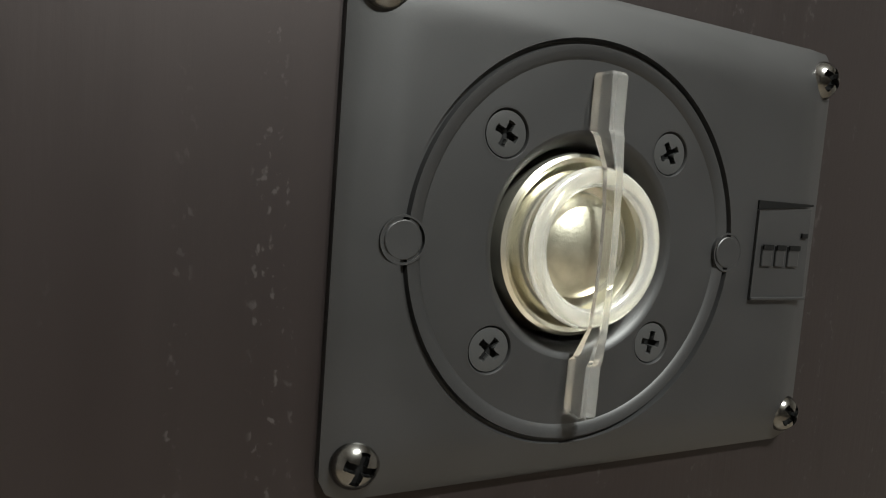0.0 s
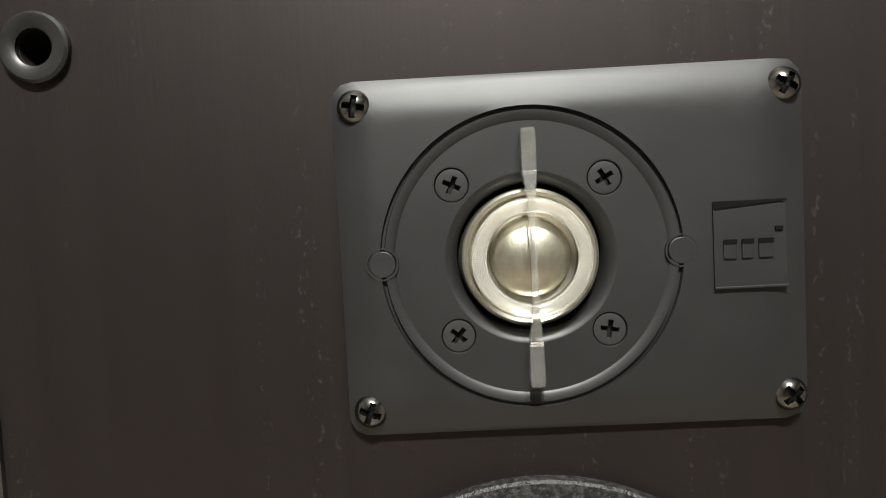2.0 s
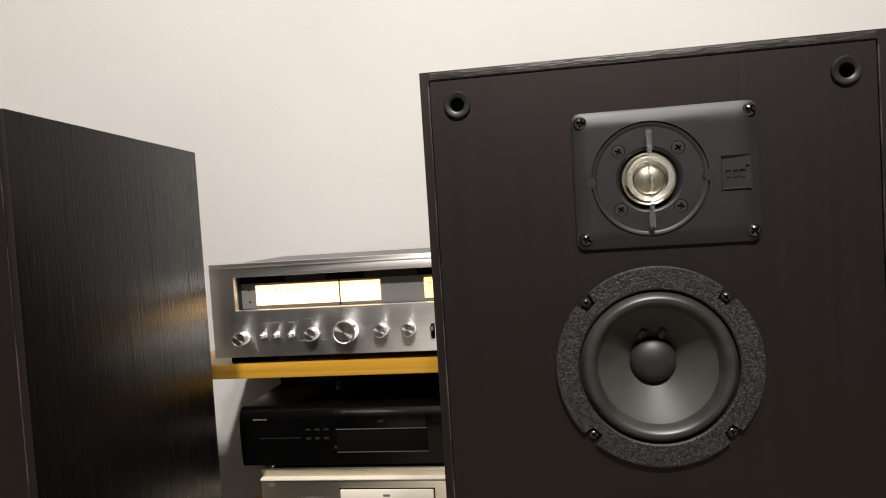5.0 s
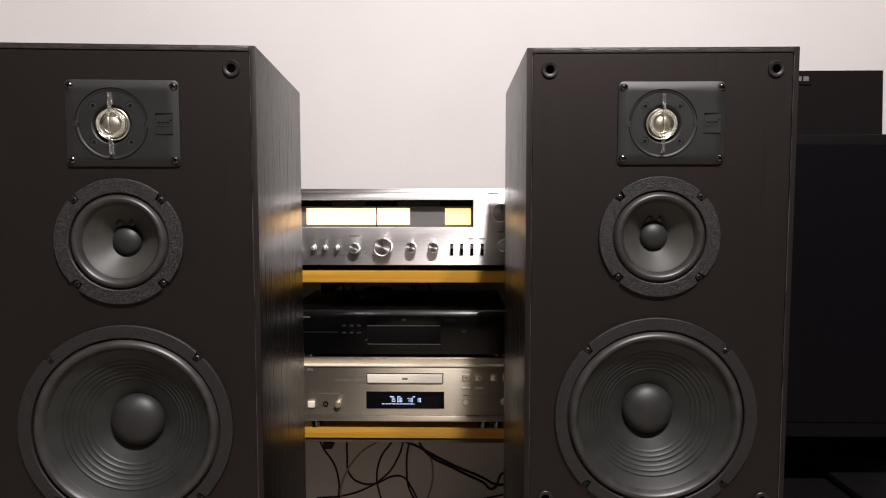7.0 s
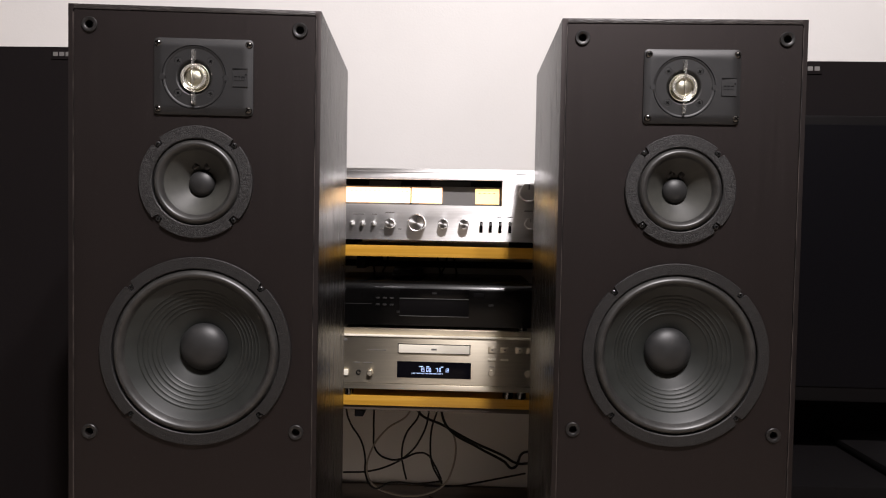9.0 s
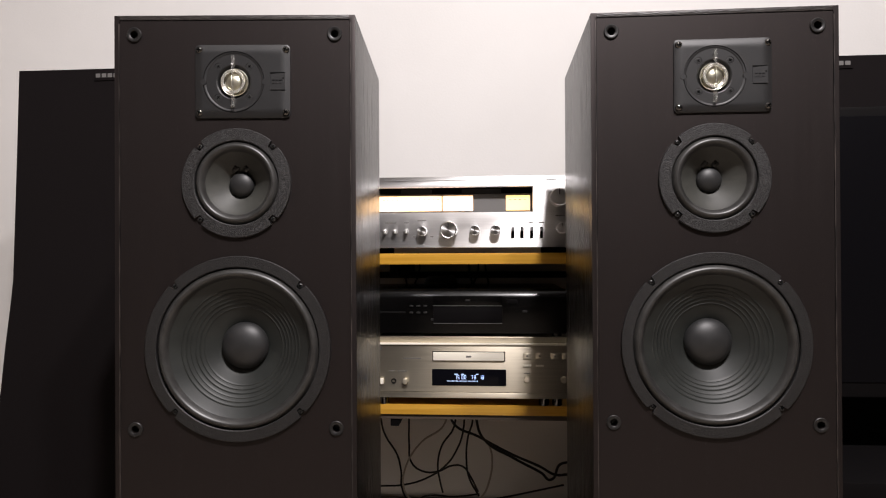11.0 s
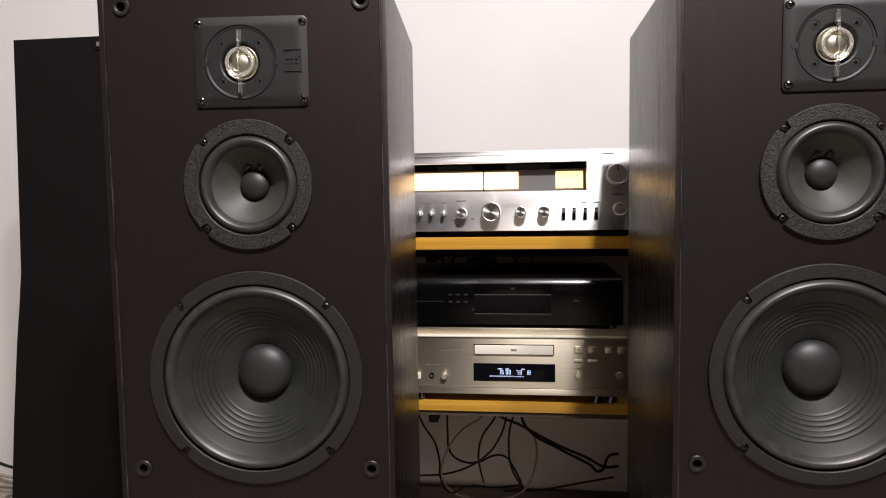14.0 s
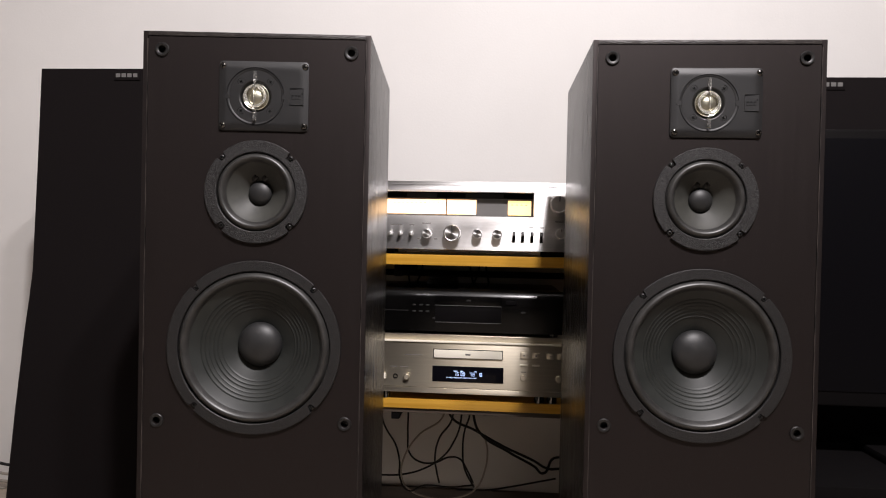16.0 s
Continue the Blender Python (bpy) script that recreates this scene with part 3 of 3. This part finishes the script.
part("foot", box(0.48, 0.93, -0.09, 0.14, -0.655, -0.638, 0.005), BEZEL, tv)
bench = thing("tv_bench", "low black television bench on the floor", "bench", "", pose(0, 0, 0))
part("top", box(0.235, 1.25, 0.17, 0.50, -0.685, -0.655, 0.003), BEZEL, bench)
part("body", box(0.245, 1.24, 0.18, 0.50, FLOOR, -0.685, 0.003), BEZEL, bench)

# ---- shelves ----
SH1, SH2 = -0.2862, -0.6350


def shelf(top, thick, label, front):
    sh = thing("wall_shelf", label, "shelf", "honey-coloured shelves")
    part("board", box(-0.675, 0.05, front, WALL - 0.002, top - thick, top, 0.0015), HONEY, sh, "honey-coloured pine board")
    if top < -0.5:
        part("under_rail", box(-0.66, 0.03, front + 0.006, front + 0.03, top - thick - 0.012, top - thick - 0.0005, 0.001), SKIRT, sh, "dark rail below the board")
    for bx in (-0.50, -0.06):
        part("bracket", box(bx, bx + 0.02, 0.60, WALL - 0.002, top - thick - 0.03, top - thick - 0.0005, 0.002), BEZEL, sh, "black steel bracket")


shelf(SH1, 0.0250, "honey-coloured pine wall shelf under the receiver", 0.560)
shelf(SH2, 0.0230, "honey-coloured pine wall shelf under the disc player", 0.590)
rail = thing("wall_rail", "black steel rail across the wall below the upper shelf", "rail")
part("bar", box(-0.70, 0.03, 0.885, 0.91, -0.354, -0.337, 0.002), BEZEL, rail)
for bx in (-0.66, -0.02):
    part("fixing", box(bx, bx + 0.03, 0.905, WALL - 0.001, -0.352, -0.339, 0.001), BEZEL, rail)

# ---- receiver ----
def dial_knob(parent, x, z, r, depth, face_y, label="turned aluminium knob"):
    grip = lambda k, q, a: q * (1 + 0.012 * (1 if int(a * 60 / (2 * math.pi)) % 2 else -1)) if k in (1, 2) else q
    k = part("knob", lathe([(r, face_y), (r, face_y - 0.001), (r * 0.97, face_y - depth + 0.0015), (r * 0.90, face_y - depth), (r * 0.86, face_y - depth + 0.0004), (r * 0.84, face_y - depth + 0.0006), (r * 0.82, face_y - depth + 0.0006), (r * 0.4, face_y - depth + 0.0006), (0, face_y - depth + 0.0006)], x, z, 60, grip), KNOB, parent, label)
    part("pointer", box(x - r * 0.05, x + r * 0.05, face_y - depth - 0.0004, face_y - depth + 0.0008, z + r * 0.3, z + r * 0.86), DARKPRINT, k, smooth=False)
    return k


rec = thing("receiver", "silver brushed aluminium stereo receiver with lit dial on a shelf", "receiver")
RX0, RX1, RZ0, RZ1, RY = -0.594, -0.072, -0.2735, -0.1140, 0.555
part("case", box(RX0 + 0.004, RX1 - 0.004, RY + 0.040, RY + 0.33, RZ0 + 0.003, RZ1 - 0.004, 0.003), GREYPAINT, rec, "grey metal case")
wx0, wx1, wz0, wz1 = -0.551, -0.1700, -0.1945, -0.1375
for a, b, c, d in ((RX0 + 0.004, RX1 - 0.004, wz1, RZ1 - 0.004), (RX0 + 0.004, RX1 - 0.004, RZ0 + 0.003, wz0), (RX0 + 0.004, wx0, wz0, wz1), (wx1, RX1 - 0.004, wz0, wz1)):
    part("collar", box(a, b, RY + 0.0145, RY + 0.0405, c, d), DARKPLASTIC, rec, "dark frame round the dial", smooth=False)
DZ = RY + 0.022
bm = bmesh.new()
rect = lambda x0, x1, z0, z1, y: [bm.verts.new((x, y, z)) for x, z in ((x0, z0), (x1, z0), (x1, z1), (x0, z1))]
fo, fi = rect(RX0, RX1, RZ0, RZ1, RY), rect(wx0, wx1, wz0, wz1, RY)
bo, bi = rect(RX0, RX1, RZ0, RZ1, RY + 0.014), rect(wx0, wx1, wz0, wz1, RY + 0.014)
for k in range(4):
    j = (k + 1) % 4
    for quad in ((fo[k], fo[j], fi[j], fi[k]), (bo[k], bi[k], bi[j], bo[j]), (fo[k], bo[k], bo[j], fo[j]), (fi[k], fi[j], bi[j], bi[k])):
        bm.faces.new(quad)
bmesh.ops.bevel(bm, geom=[e for e in bm.edges if all(v in fo for v in e.verts) or all(v in fi for v in e.verts)], offset=0.001, segments=2, affect="EDGES", profile=0.6)
part("front_panel", bm, ALU, rec, "brushed aluminium front panel")
part("ridge", box(RX0, RX1, RY - 0.0012, RY + 0.001, RZ1 - 0.0085, RZ1 - 0.007), ALU, rec, smooth=False)
win = part("dial_window", box(wx0, wx1, DZ + 0.006, DZ + 0.012, wz0, wz1), SMOKE, rec, "smoked dial window", smooth=False)
part("dark_strip", box(wx0, wx1, DZ + 0.0035, DZ + 0.0065, -0.1510, wz1), BEZEL, win, "dark strip over the dial", smooth=False)
for gx, gw in ((-0.470, 0.072), (-0.330, 0.090)):
    part("strip_print", box(gx, gx + gw, DZ + 0.0030, DZ + 0.0036, -0.1500, -0.1400), DIMPRINT, win, "grey printed field", smooth=False)
part("dial_scale", box(-0.524, -0.3762, DZ + 0.0040, DZ + 0.0065, -0.1895, -0.1550), DIAL, win, "glowing warm dial scale", smooth=False)
part("dial_scale", box(-0.3735, -0.3043, DZ + 0.0040, DZ + 0.0065, -0.1895, -0.1550), DIAL, win, "glowing warm dial scale", smooth=False)
part("meter", box(-0.2290, -0.1752, DZ + 0.0040, DZ + 0.0065, -0.1895, -0.1555), METER, win, "glowing amber meter", smooth=False)
part("divider", box(-0.3757, -0.3740, DZ + 0.0030, DZ + 0.0062, wz0, wz1 - 0.012), BEZEL, win, smooth=False)
for k in range(13):
    part("scale_mark", box(-0.512 + k * 0.0105, -0.508 + k * 0.0105, DZ + 0.0036, DZ + 0.0042, -0.1640, -0.1625), GREYPAINT, win, smooth=False)
for k in range(4):
    part("meter_mark", box(-0.222 + k * 0.011, -0.217 + k * 0.011, DZ + 0.0036, DZ + 0.0042, -0.166, -0.164), GREYPAINT, win, smooth=False)
for kz in (-0.1620, -0.1830):
    part("panel_screw", lathe([(0.0021, DZ + 0.0064), (0.0019, DZ + 0.0052), (0, DZ + 0.0048)], -0.5370, kz, 16), BLACKSCREW, win, "tiny dark screw")
for kx, kz, r, d in ((-0.358, -0.2345, 0.0195, 0.024), (-0.4175, -0.2370, 0.0110, 0.020), (-0.2994, -0.2356, 0.0110, 0.020), (-0.2533, -0.2356, 0.0110, 0.020), (-0.1130, -0.1640, 0.0205, 0.026), (-0.1070, -0.2320, 0.0125, 0.020), (-0.5410, -0.2400, 0.0120, 0.020)):
    dial_knob(rec, kx, kz, r, d, RY)
for kx in (-0.5035, -0.4805, -0.4550):
    lv = part("toggle", lathe([(0.0058, RY), (0.0056, RY - 0.004), (0.0040, RY - 0.005), (0.0036, RY - 0.016), (0.0028, RY - 0.018), (0, RY - 0.0182)], kx, -0.2370, 24), KNOB, rec, "small chrome toggle")
for kx in (-0.2146, -0.1942, -0.1726, -0.1511):
    slot = part("switch_plate", box(kx - 0.0032, kx + 0.0032, RY - 0.0008, RY + 0.001, -0.2535, -0.2290, 0.0004), BEZEL, rec, "black slotted switch plate", smooth=False)
    part("switch_lever", box(kx - 0.003, kx + 0.003, RY - 0.016, RY - 0.0005, -0.2385, -0.2315, 0.0014), BEZEL, slot)
    part("lever_tip", box(kx - 0.0028, kx + 0.0028, RY - 0.0172, RY - 0.0155, -0.2380, -0.2320, 0.0006), SILVERPRINT, slot, "worn pale tip")
for kx, kz, w in ((-0.4290, -0.2135, 0.020), (-0.503, -0.2180, 0.026), (-0.459, -0.2180, 0.011), (-0.180, -0.2195, 0.010), (-0.158, -0.2195, 0.013), (-0.14, -0.125, 0.022), (-0.120, -0.2050, 0.022), (-0.440, -0.2500, 0.007), (-0.400, -0.2500, 0.007)):
    part("plain_print", box(kx, kx + w, RY - 0.0004, RY + 0.0005, kz, kz + 0.0022), GREYPAINT, rec, smooth=False)
for bx in (-0.575, -0.535, -0.15, -0.117):
    part("foot", box(bx, bx + 0.034, RY + 0.02, RY + 0.055, SH1, RZ0 + 0.0035, 0.002), BEZEL, rec, "black foot")
for bx in (-0.56, -0.12):
    part("foot", box(bx, bx + 0.034, RY + 0.26, RY + 0.295, SH1, RZ0 + 0.0035, 0.002), BEZEL, rec, "black foot")

# ---- black disc player ----
dk = thing("disc_player", "black lacquered disc player on top of the gold player", "disc player", "disc players")
KX0, KX1, KZ0, KZ1, KY = -0.5700, -0.0950, -0.4690, -0.3680, 0.580
part("case", box(KX0 + 0.003, KX1 - 0.003, KY + 0.010, KY + 0.29, KZ0 + 0.002, KZ1 - 0.001, 0.002), LACQUER, dk, "glossy black case")
bm = bmesh.new()
prof = [(KZ0, 0.0), (KZ0 + 0.02, -0.003), (KZ0 + 0.055, -0.004), (KZ1 - 0.021, -0.0035), (KZ1 - 0.016, -0.0022), (KZ1 - 0.011, 0.0002), (KZ1 - 0.006, 0.0031), (KZ1 - 0.002, 0.0066), (KZ1, 0.014), (KZ0, 0.014)]
ends = [[bm.verts.new((x, KY + y, z)) for z, y in prof] for x in (KX0, KX1)]
for s in range(len(prof)):
    j = (s + 1) % len(prof)
    bm.faces.new((ends[0][s], ends[0][j], ends[1][j], ends[1][s]))
bm.faces.new(ends[0])
bm.faces.new(ends[1])
part("front_panel", bm, LACQUER, dk, "glossy black curved front")
tray = part("tray_door", box(-0.3960, -0.2390, KY - 0.0075, KY, -0.4050, -0.3838, 0.001), LACQUER, dk, "glossy black disc tray")
part("plain_mark", box(-0.322, -0.312, KY - 0.0079, KY - 0.007, -0.395, -0.391), DIMPRINT, tray, smooth=False)
part("lower_edge", box(-0.3960, -0.2390, KY - 0.0085, KY - 0.002, -0.4063, -0.4054), SILVERPRINT, tray, smooth=False)
dw = part("display_window", box(-0.3960, -0.2390, KY - 0.0060, KY, -0.4450, -0.4075, 0.001), BEZEL, dk, "dark display window")
part("lower_edge", box(-0.3960, -0.2390, KY - 0.0064, KY - 0.002, -0.4463, -0.4454), SILVERPRINT, dw, smooth=False)
for r in range(2):
    for c in range(3):
        part("button", box(-0.4505 + c * 0.0160, -0.4420 + c * 0.0160, KY - 0.0066, KY, -0.4080 - r * 0.0155, -0.4045 - r * 0.0150, 0.0012), DIMPRINT, dk, "small grey button")
part("button", box(-0.2285, -0.2045, KY - 0.0060, KY, -0.4010, -0.3915, 0.0012), BEZEL, dk, "eject button")
part("button", box(-0.1940, -0.1830, KY - 0.0062, KY, -0.4205, -0.4165, 0.0012), DIMPRINT, dk, "small grey button")
part("button", box(-0.4020, -0.3960, KY - 0.0062, KY, -0.4400, -0.4350, 0.0012), DIMPRINT, dk, "small grey button")
for k in range(4):
    part("plain_bar", box(-0.5450 + k * 0.0066, -0.5392 + k * 0.0066, KY - 0.0035, KY + 0.002, -0.3925, -0.3865), SILVERPRINT, dk, "silver mark", smooth=False)
part("plain_print", box(-0.535, -0.460, KY - 0.0043, KY + 0.001, -0.4212, -0.4196), DIMPRINT, dk, smooth=False)
for bx in (-0.525, -0.115):
    for by in (0.02, 0.25):
        part("foot", lathe([(0.011, 0), (0.011, 0.007), (0.009, 0.0078), (0, 0.0078)], n=28), NICKEL, dk, "silver foot", place=pose(bx, KY + by, KZ0 - 0.0075, 90, 0, 0))

coil = [(-0.388 + 0.038 * math.cos(0.75 * k) * (1 - 0.008 * k), 0.70 + 0.05 * math.sin(0.75 * k), KZ1 + 0.0045 + 0.0008 * k) for k in range(26)]
tube("cable_bundle", coil, 0.0042, CABLE, "coiled black cable lying on the black player", "cable")

# ---- gold disc player ----
cd = thing("disc_player", "champagne gold disc player with lit blue-white display", "disc player", "disc players")
CX0, CX1, CZ0, CZ1, CY = -0.5400, -0.0850, -0.6165, -0.4770, 0.580
part("case", box(CX0 + 0.003, CX1 - 0.003, CY + 0.010, CY + 0.29, CZ0 + 0.002, CZ1 - 0.0005, 0.002), CHAMP, cd, "champagne metal case")
part("front_panel", box(CX0, CX1, CY, CY + 0.012, CZ0 + 0.0135, CZ1 - 0.0165, 0.0012), CHAMP, cd, "champagne aluminium front")
bm = box(CX0, CX1, CY + 0.0005, CY + 0.016, CZ1 - 0.0150, CZ1, 0.001)
for v in bm.verts:
    if v.co.z < CZ1 - 0.007 and v.co.y < CY + 0.006:
        v.co.y += 0.0065
part("upper_trim", bm, CHAMP, cd, "champagne upper trim")
# pale colour gives the lip the gleam of an edge that catches the lamp
part("bright_lip", box(CX0, CX1, CY - 0.0040, CY + 0.010, CZ1 - 0.0186, CZ1 - 0.0146, 0.0018), CHAMPB, cd, "champagne lip with its gleam in the pale colour")
part("lower_trim", box(CX0, CX1, CY - 0.0015, CY + 0.012, CZ0, CZ0 + 0.0125, 0.001), CHAMP, cd, "champagne lower trim")
tray = part("tray_frame", box(-0.3990, -0.2330, CY - 0.0006, CY + 0.001, -0.5325, -0.5105), BEZEL, cd, "dark tray gap", smooth=False)
part("tray_door", box(-0.3970, -0.2350, CY - 0.0050, CY, -0.5308, -0.5122, 0.0012), CHAMPB, tray, "champagne disc tray with its gleam in the pale colour")
part("plain_mark", box(-0.322, -0.310, CY - 0.0054, CY - 0.0045, -0.5235, -0.5195), GREYPAINT, tray, smooth=False)
dw = part("display_window", box(-0.4000, -0.2310, CY - 0.0012, CY + 0.001, -0.5885, -0.5510, 0.0006), DISPLAY, cd, "black display window")
DY = CY - 0.0019


def segments(x, z, h, on, parent):
    """A seven-segment figure; on names the lit strokes a to g."""
    w, s = h * 0.50, h * 0.13
    spots = {"a": (0, w, h - s, h), "d": (0, w, 0, s), "g": (0, w, h / 2 - s / 2, h / 2 + s / 2), "f": (0, s, h / 2, h), "e": (0, s, 0, h / 2), "b": (w - s, w, h / 2, h), "c": (w - s, w, 0, h / 2)}
    bm = bmesh.new()
    for k in on:
        a, b, c, d = spots[k]
        q = box(x + a, x + b, DY, DY + 0.0006, z + c, z + d)
        me = bpy.data.meshes.new("tmp")
        q.to_mesh(me)
        q.free()
        bm.from_mesh(me)
        bpy.data.meshes.remove(me)
    part("digit", bm, DIGIT, parent, "lit digit", smooth=False)


for dx, on in ((-0.3475, "bc"), (-0.3415, "afgcd"), (-0.3325, "abcdef"), (-0.3265, "abcdef"), (-0.3110, "abc"), (-0.3040, "abcdefg"), (-0.2915, "bc"), (-0.2860, "abcdefg")):
    segments(dx, -0.5735, 0.0088, on, dw)
for k in range(24):
    part("level_mark", box(-0.366 + k * 0.0030, -0.3646 + k * 0.0030, DY, DY + 0.0006, -0.5790, -0.5765), DIGIT, dw, smooth=False)
for dx, w in ((-0.349, 0.009), (-0.333, 0.007), (-0.300, 0.006)):
    part("lit_mark", box(dx, dx + w, DY, DY + 0.0006, -0.5632, -0.5612), DIGIT, dw, smooth=False)
for bx in (-0.1835, -0.1555, -0.1215, -0.0960):
    b = part("button", box(bx - 0.0092, bx + 0.0092, CY - 0.0030, CY + 0.001, -0.5265, -0.5130, 0.0012), CHAMP, cd, "small champagne button")
    part("plain_mark", box(bx - 0.002, bx + 0.002, CY - 0.0034, CY - 0.0025, -0.5212, -0.5182), GREYPAINT, b, smooth=False)
for bx in (-0.1835, -0.1555):
    part("button", box(bx - 0.0090, bx + 0.0090, CY - 0.0030, CY + 0.001, -0.5445, -0.5400, 0.0010), CHAMPB, cd, "thin champagne button")
for bx, r in ((-0.1845, 0.0072), (-0.1010, 0.0080)):
    part("round_button", lathe([(r, CY), (r, CY - 0.003), (r * 0.85, CY - 0.0042), (0, CY - 0.0044)], bx, -0.5730, 32), CHAMP, cd, "round champagne button")
part("power_button", box(-0.5270, -0.5120, CY - 0.0050, CY + 0.001, -0.5860, -0.5725, 0.0012), CHAMPB, cd, "square power button")
part("headphone_jack", lathe([(0.0058, CY), (0.0055, CY - 0.0022), (0.0038, CY - 0.0022), (0.0034, CY + 0.002), (0, CY + 0.002)], -0.4886, -0.5788, 28), BEZEL, cd, "black headphone jack")
lk = part("level_knob", lathe([(0.0068, CY), (0.0066, CY - 0.010), (0.0055, CY - 0.0112), (0, CY - 0.0114)], -0.4618, -0.5786, 32), CHAMP, cd, "small champagne level knob")
part("plain_badge", box(-0.5280, -0.5160, CY - 0.0012, CY + 0.001, -0.5070, -0.5010, 0.0004), SILVERPRINT, cd, "small bright badge", smooth=False)
for kx, kz, w in ((-0.467, -0.5275, 0.042), (-0.500, -0.5570, 0.014), (-0.478, -0.5570, 0.020), (-0.19, -0.5600, 0.012)):
    part("plain_print", box(kx, kx + w, CY - 0.0004, CY + 0.0005, kz, kz + 0.0018), GREYPAINT, cd, smooth=False)
for bx in (-0.515, -0.145, -0.115):
    for by in (0.02, 0.25):
        part("foot", lathe([(0.012, 0), (0.012, 0.016), (0.010, 0.0188), (0, 0.0188)], n=28), NICKEL, cd, "silver foot", place=pose(bx, CY + by, SH2 + 0.0190, -90, 0, 0))

# ---- cables ----
CABLES = [
    ('black', [(-0.567, -0.752), (-0.558, -0.791), (-0.528, -0.841), (-0.515, -0.885), (-0.511, -0.924), (-0.486, -0.957), (-0.443, -0.942), (-0.369, -0.948), (-0.301, -0.944)]),
    ('black', [(-0.494, -0.750), (-0.493, -0.808), (-0.484, -0.856), (-0.448, -0.876), (-0.411, -0.875), (-0.374, -0.863), (-0.344, -0.871), (-0.325, -0.899), (-0.304, -0.937)]),
    ('black', [(-0.368, -0.756), (-0.401, -0.806), (-0.412, -0.857), (-0.408, -0.902), (-0.401, -0.941)]),
    ('black', [(-0.343, -0.764), (-0.364, -0.824), (-0.392, -0.866), (-0.442, -0.903), (-0.505, -0.922), (-0.574, -0.922)]),
    ('black', [(-0.319, -0.747), (-0.332, -0.792), (-0.336, -0.849), (-0.329, -0.893), (-0.301, -0.940)]),
    ('black', [(-0.373, -0.749), (-0.300, -0.785), (-0.217, -0.824), (-0.139, -0.856), (-0.098, -0.880), (-0.063, -0.884)]),
    ('black', [(-0.305, -0.747), (-0.288, -0.785), (-0.205, -0.839), (-0.133, -0.881), (-0.107, -0.902), (-0.084, -0.861), (-0.063, -0.849)]),
    ('black', [(-0.350, -0.951), (-0.265, -0.953), (-0.205, -0.946), (-0.157, -0.935), (-0.074, -0.911)]),
    ('black', [(-0.338, -0.989), (-0.277, -1.013), (-0.223, -1.052), (-0.196, -1.056)]),
    ('grey', [(-0.394, -0.751), (-0.459, -0.801), (-0.497, -0.859), (-0.506, -0.917), (-0.486, -0.959), (-0.443, -0.983), (-0.394, -0.990), (-0.338, -0.976), (-0.295, -0.944), (-0.274, -0.898), (-0.266, -0.835), (-0.276, -0.797)]),
]
for k, (tone, pts) in enumerate(CABLES):
    n = len(pts)
    pts3 = [(x, 0.872 + 0.018 * math.sin(1.7 * k + 0.9 * j), max(z, FLOOR + 0.008)) for j, (x, z) in enumerate(pts)]
    if pts[0][1] > -0.77:
        pts3.insert(0, (pts[0][0], 0.868, -0.655))
    tube("cable", pts3, 0.0036 if k in (5, 6) else 0.0026, CABLE if tone == "black" else CABLEGREY,
         "black cable hanging behind the shelf" if tone == "black" else "grey cable looped on the wall", "cable", group="cables under the shelf")
for k, x in enumerate((-0.512, -0.468, -0.33, -0.305, -0.285)):
    tube("cable", [(x, 0.90, -0.2850), (x + 0.004, 0.905, -0.33), (x + 0.016 * (-1) ** k, 0.90, -0.40), (x + 0.01, 0.895, -0.48)], 0.0024, CABLE, "black cable behind the players", "cable", group="cables under the shelf")
for k, (xa, za, xb, zb) in enumerate(((-1.93, -0.865, -1.72, -0.935), (-1.93, -0.930, -1.72, -0.965), (-1.93, -1.000, -1.72, -0.990))):
    tube("cable", [(xa, 0.86, za), (-1.83, 0.865, (za + zb) / 2 + 0.004), (xb, 0.86, zb), (-1.45, 0.87, zb - 0.015)], 0.0042, CABLEGREY if k else CABLE, "cable running along the wall behind the tower speaker", "cable", group="cables by the wall")

loops = [(-1.675 + (0.052 - 0.0011 * k) * math.cos(0.7 * k), 0.700 + (0.046 - 0.001 * k) * math.sin(0.7 * k), FLOOR + 0.005 + 0.0016 * k) for k in range(24)]
tube("cable_coil", loops + [(-1.70, 0.80, FLOOR + 0.02), (-1.72, 0.86, FLOOR + 0.006), (-1.60, 0.88, FLOOR + 0.006)], 0.0036, CABLEGREY, "grey cable coiled up on the laminate floor", "cable", group="cables by the wall")

# ---- floor boards ----
plank = None
bw, bl = 0.19, 1.28
for r in range(int((WALL - YB) / bw) + 1):
    y1 = WALL - r * bw
    y0 = max(y1 - bw, YB)
    if y1 - y0 < 0.03:
        continue
    x = X0 - (r * 0.47) % bl
    while x < X1:
        a, b = max(x, X0), min(x + bl, X1)
        if b - a > 0.02:
            if plank is None or b - a < bl - 1e-6 or y1 - y0 < bw - 1e-6:
                o = part("plank", box(a - (a + b) / 2, b - (a + b) / 2 - 0.0012, -(y1 - y0) / 2, (y1 - y0) / 2 - 0.0012, -0.008, 0, 0.0006, 1), LAMINATE, floor, smooth=False, place=pose((a + b) / 2, (y0 + y1) / 2, FLOOR))
                if b - a > bl - 1e-6 and y1 - y0 > bw - 1e-6:
                    plank = o
            else:
                again(plank, floor, pose((a + b) / 2, (y0 + y1) / 2, FLOOR))
        x += bl
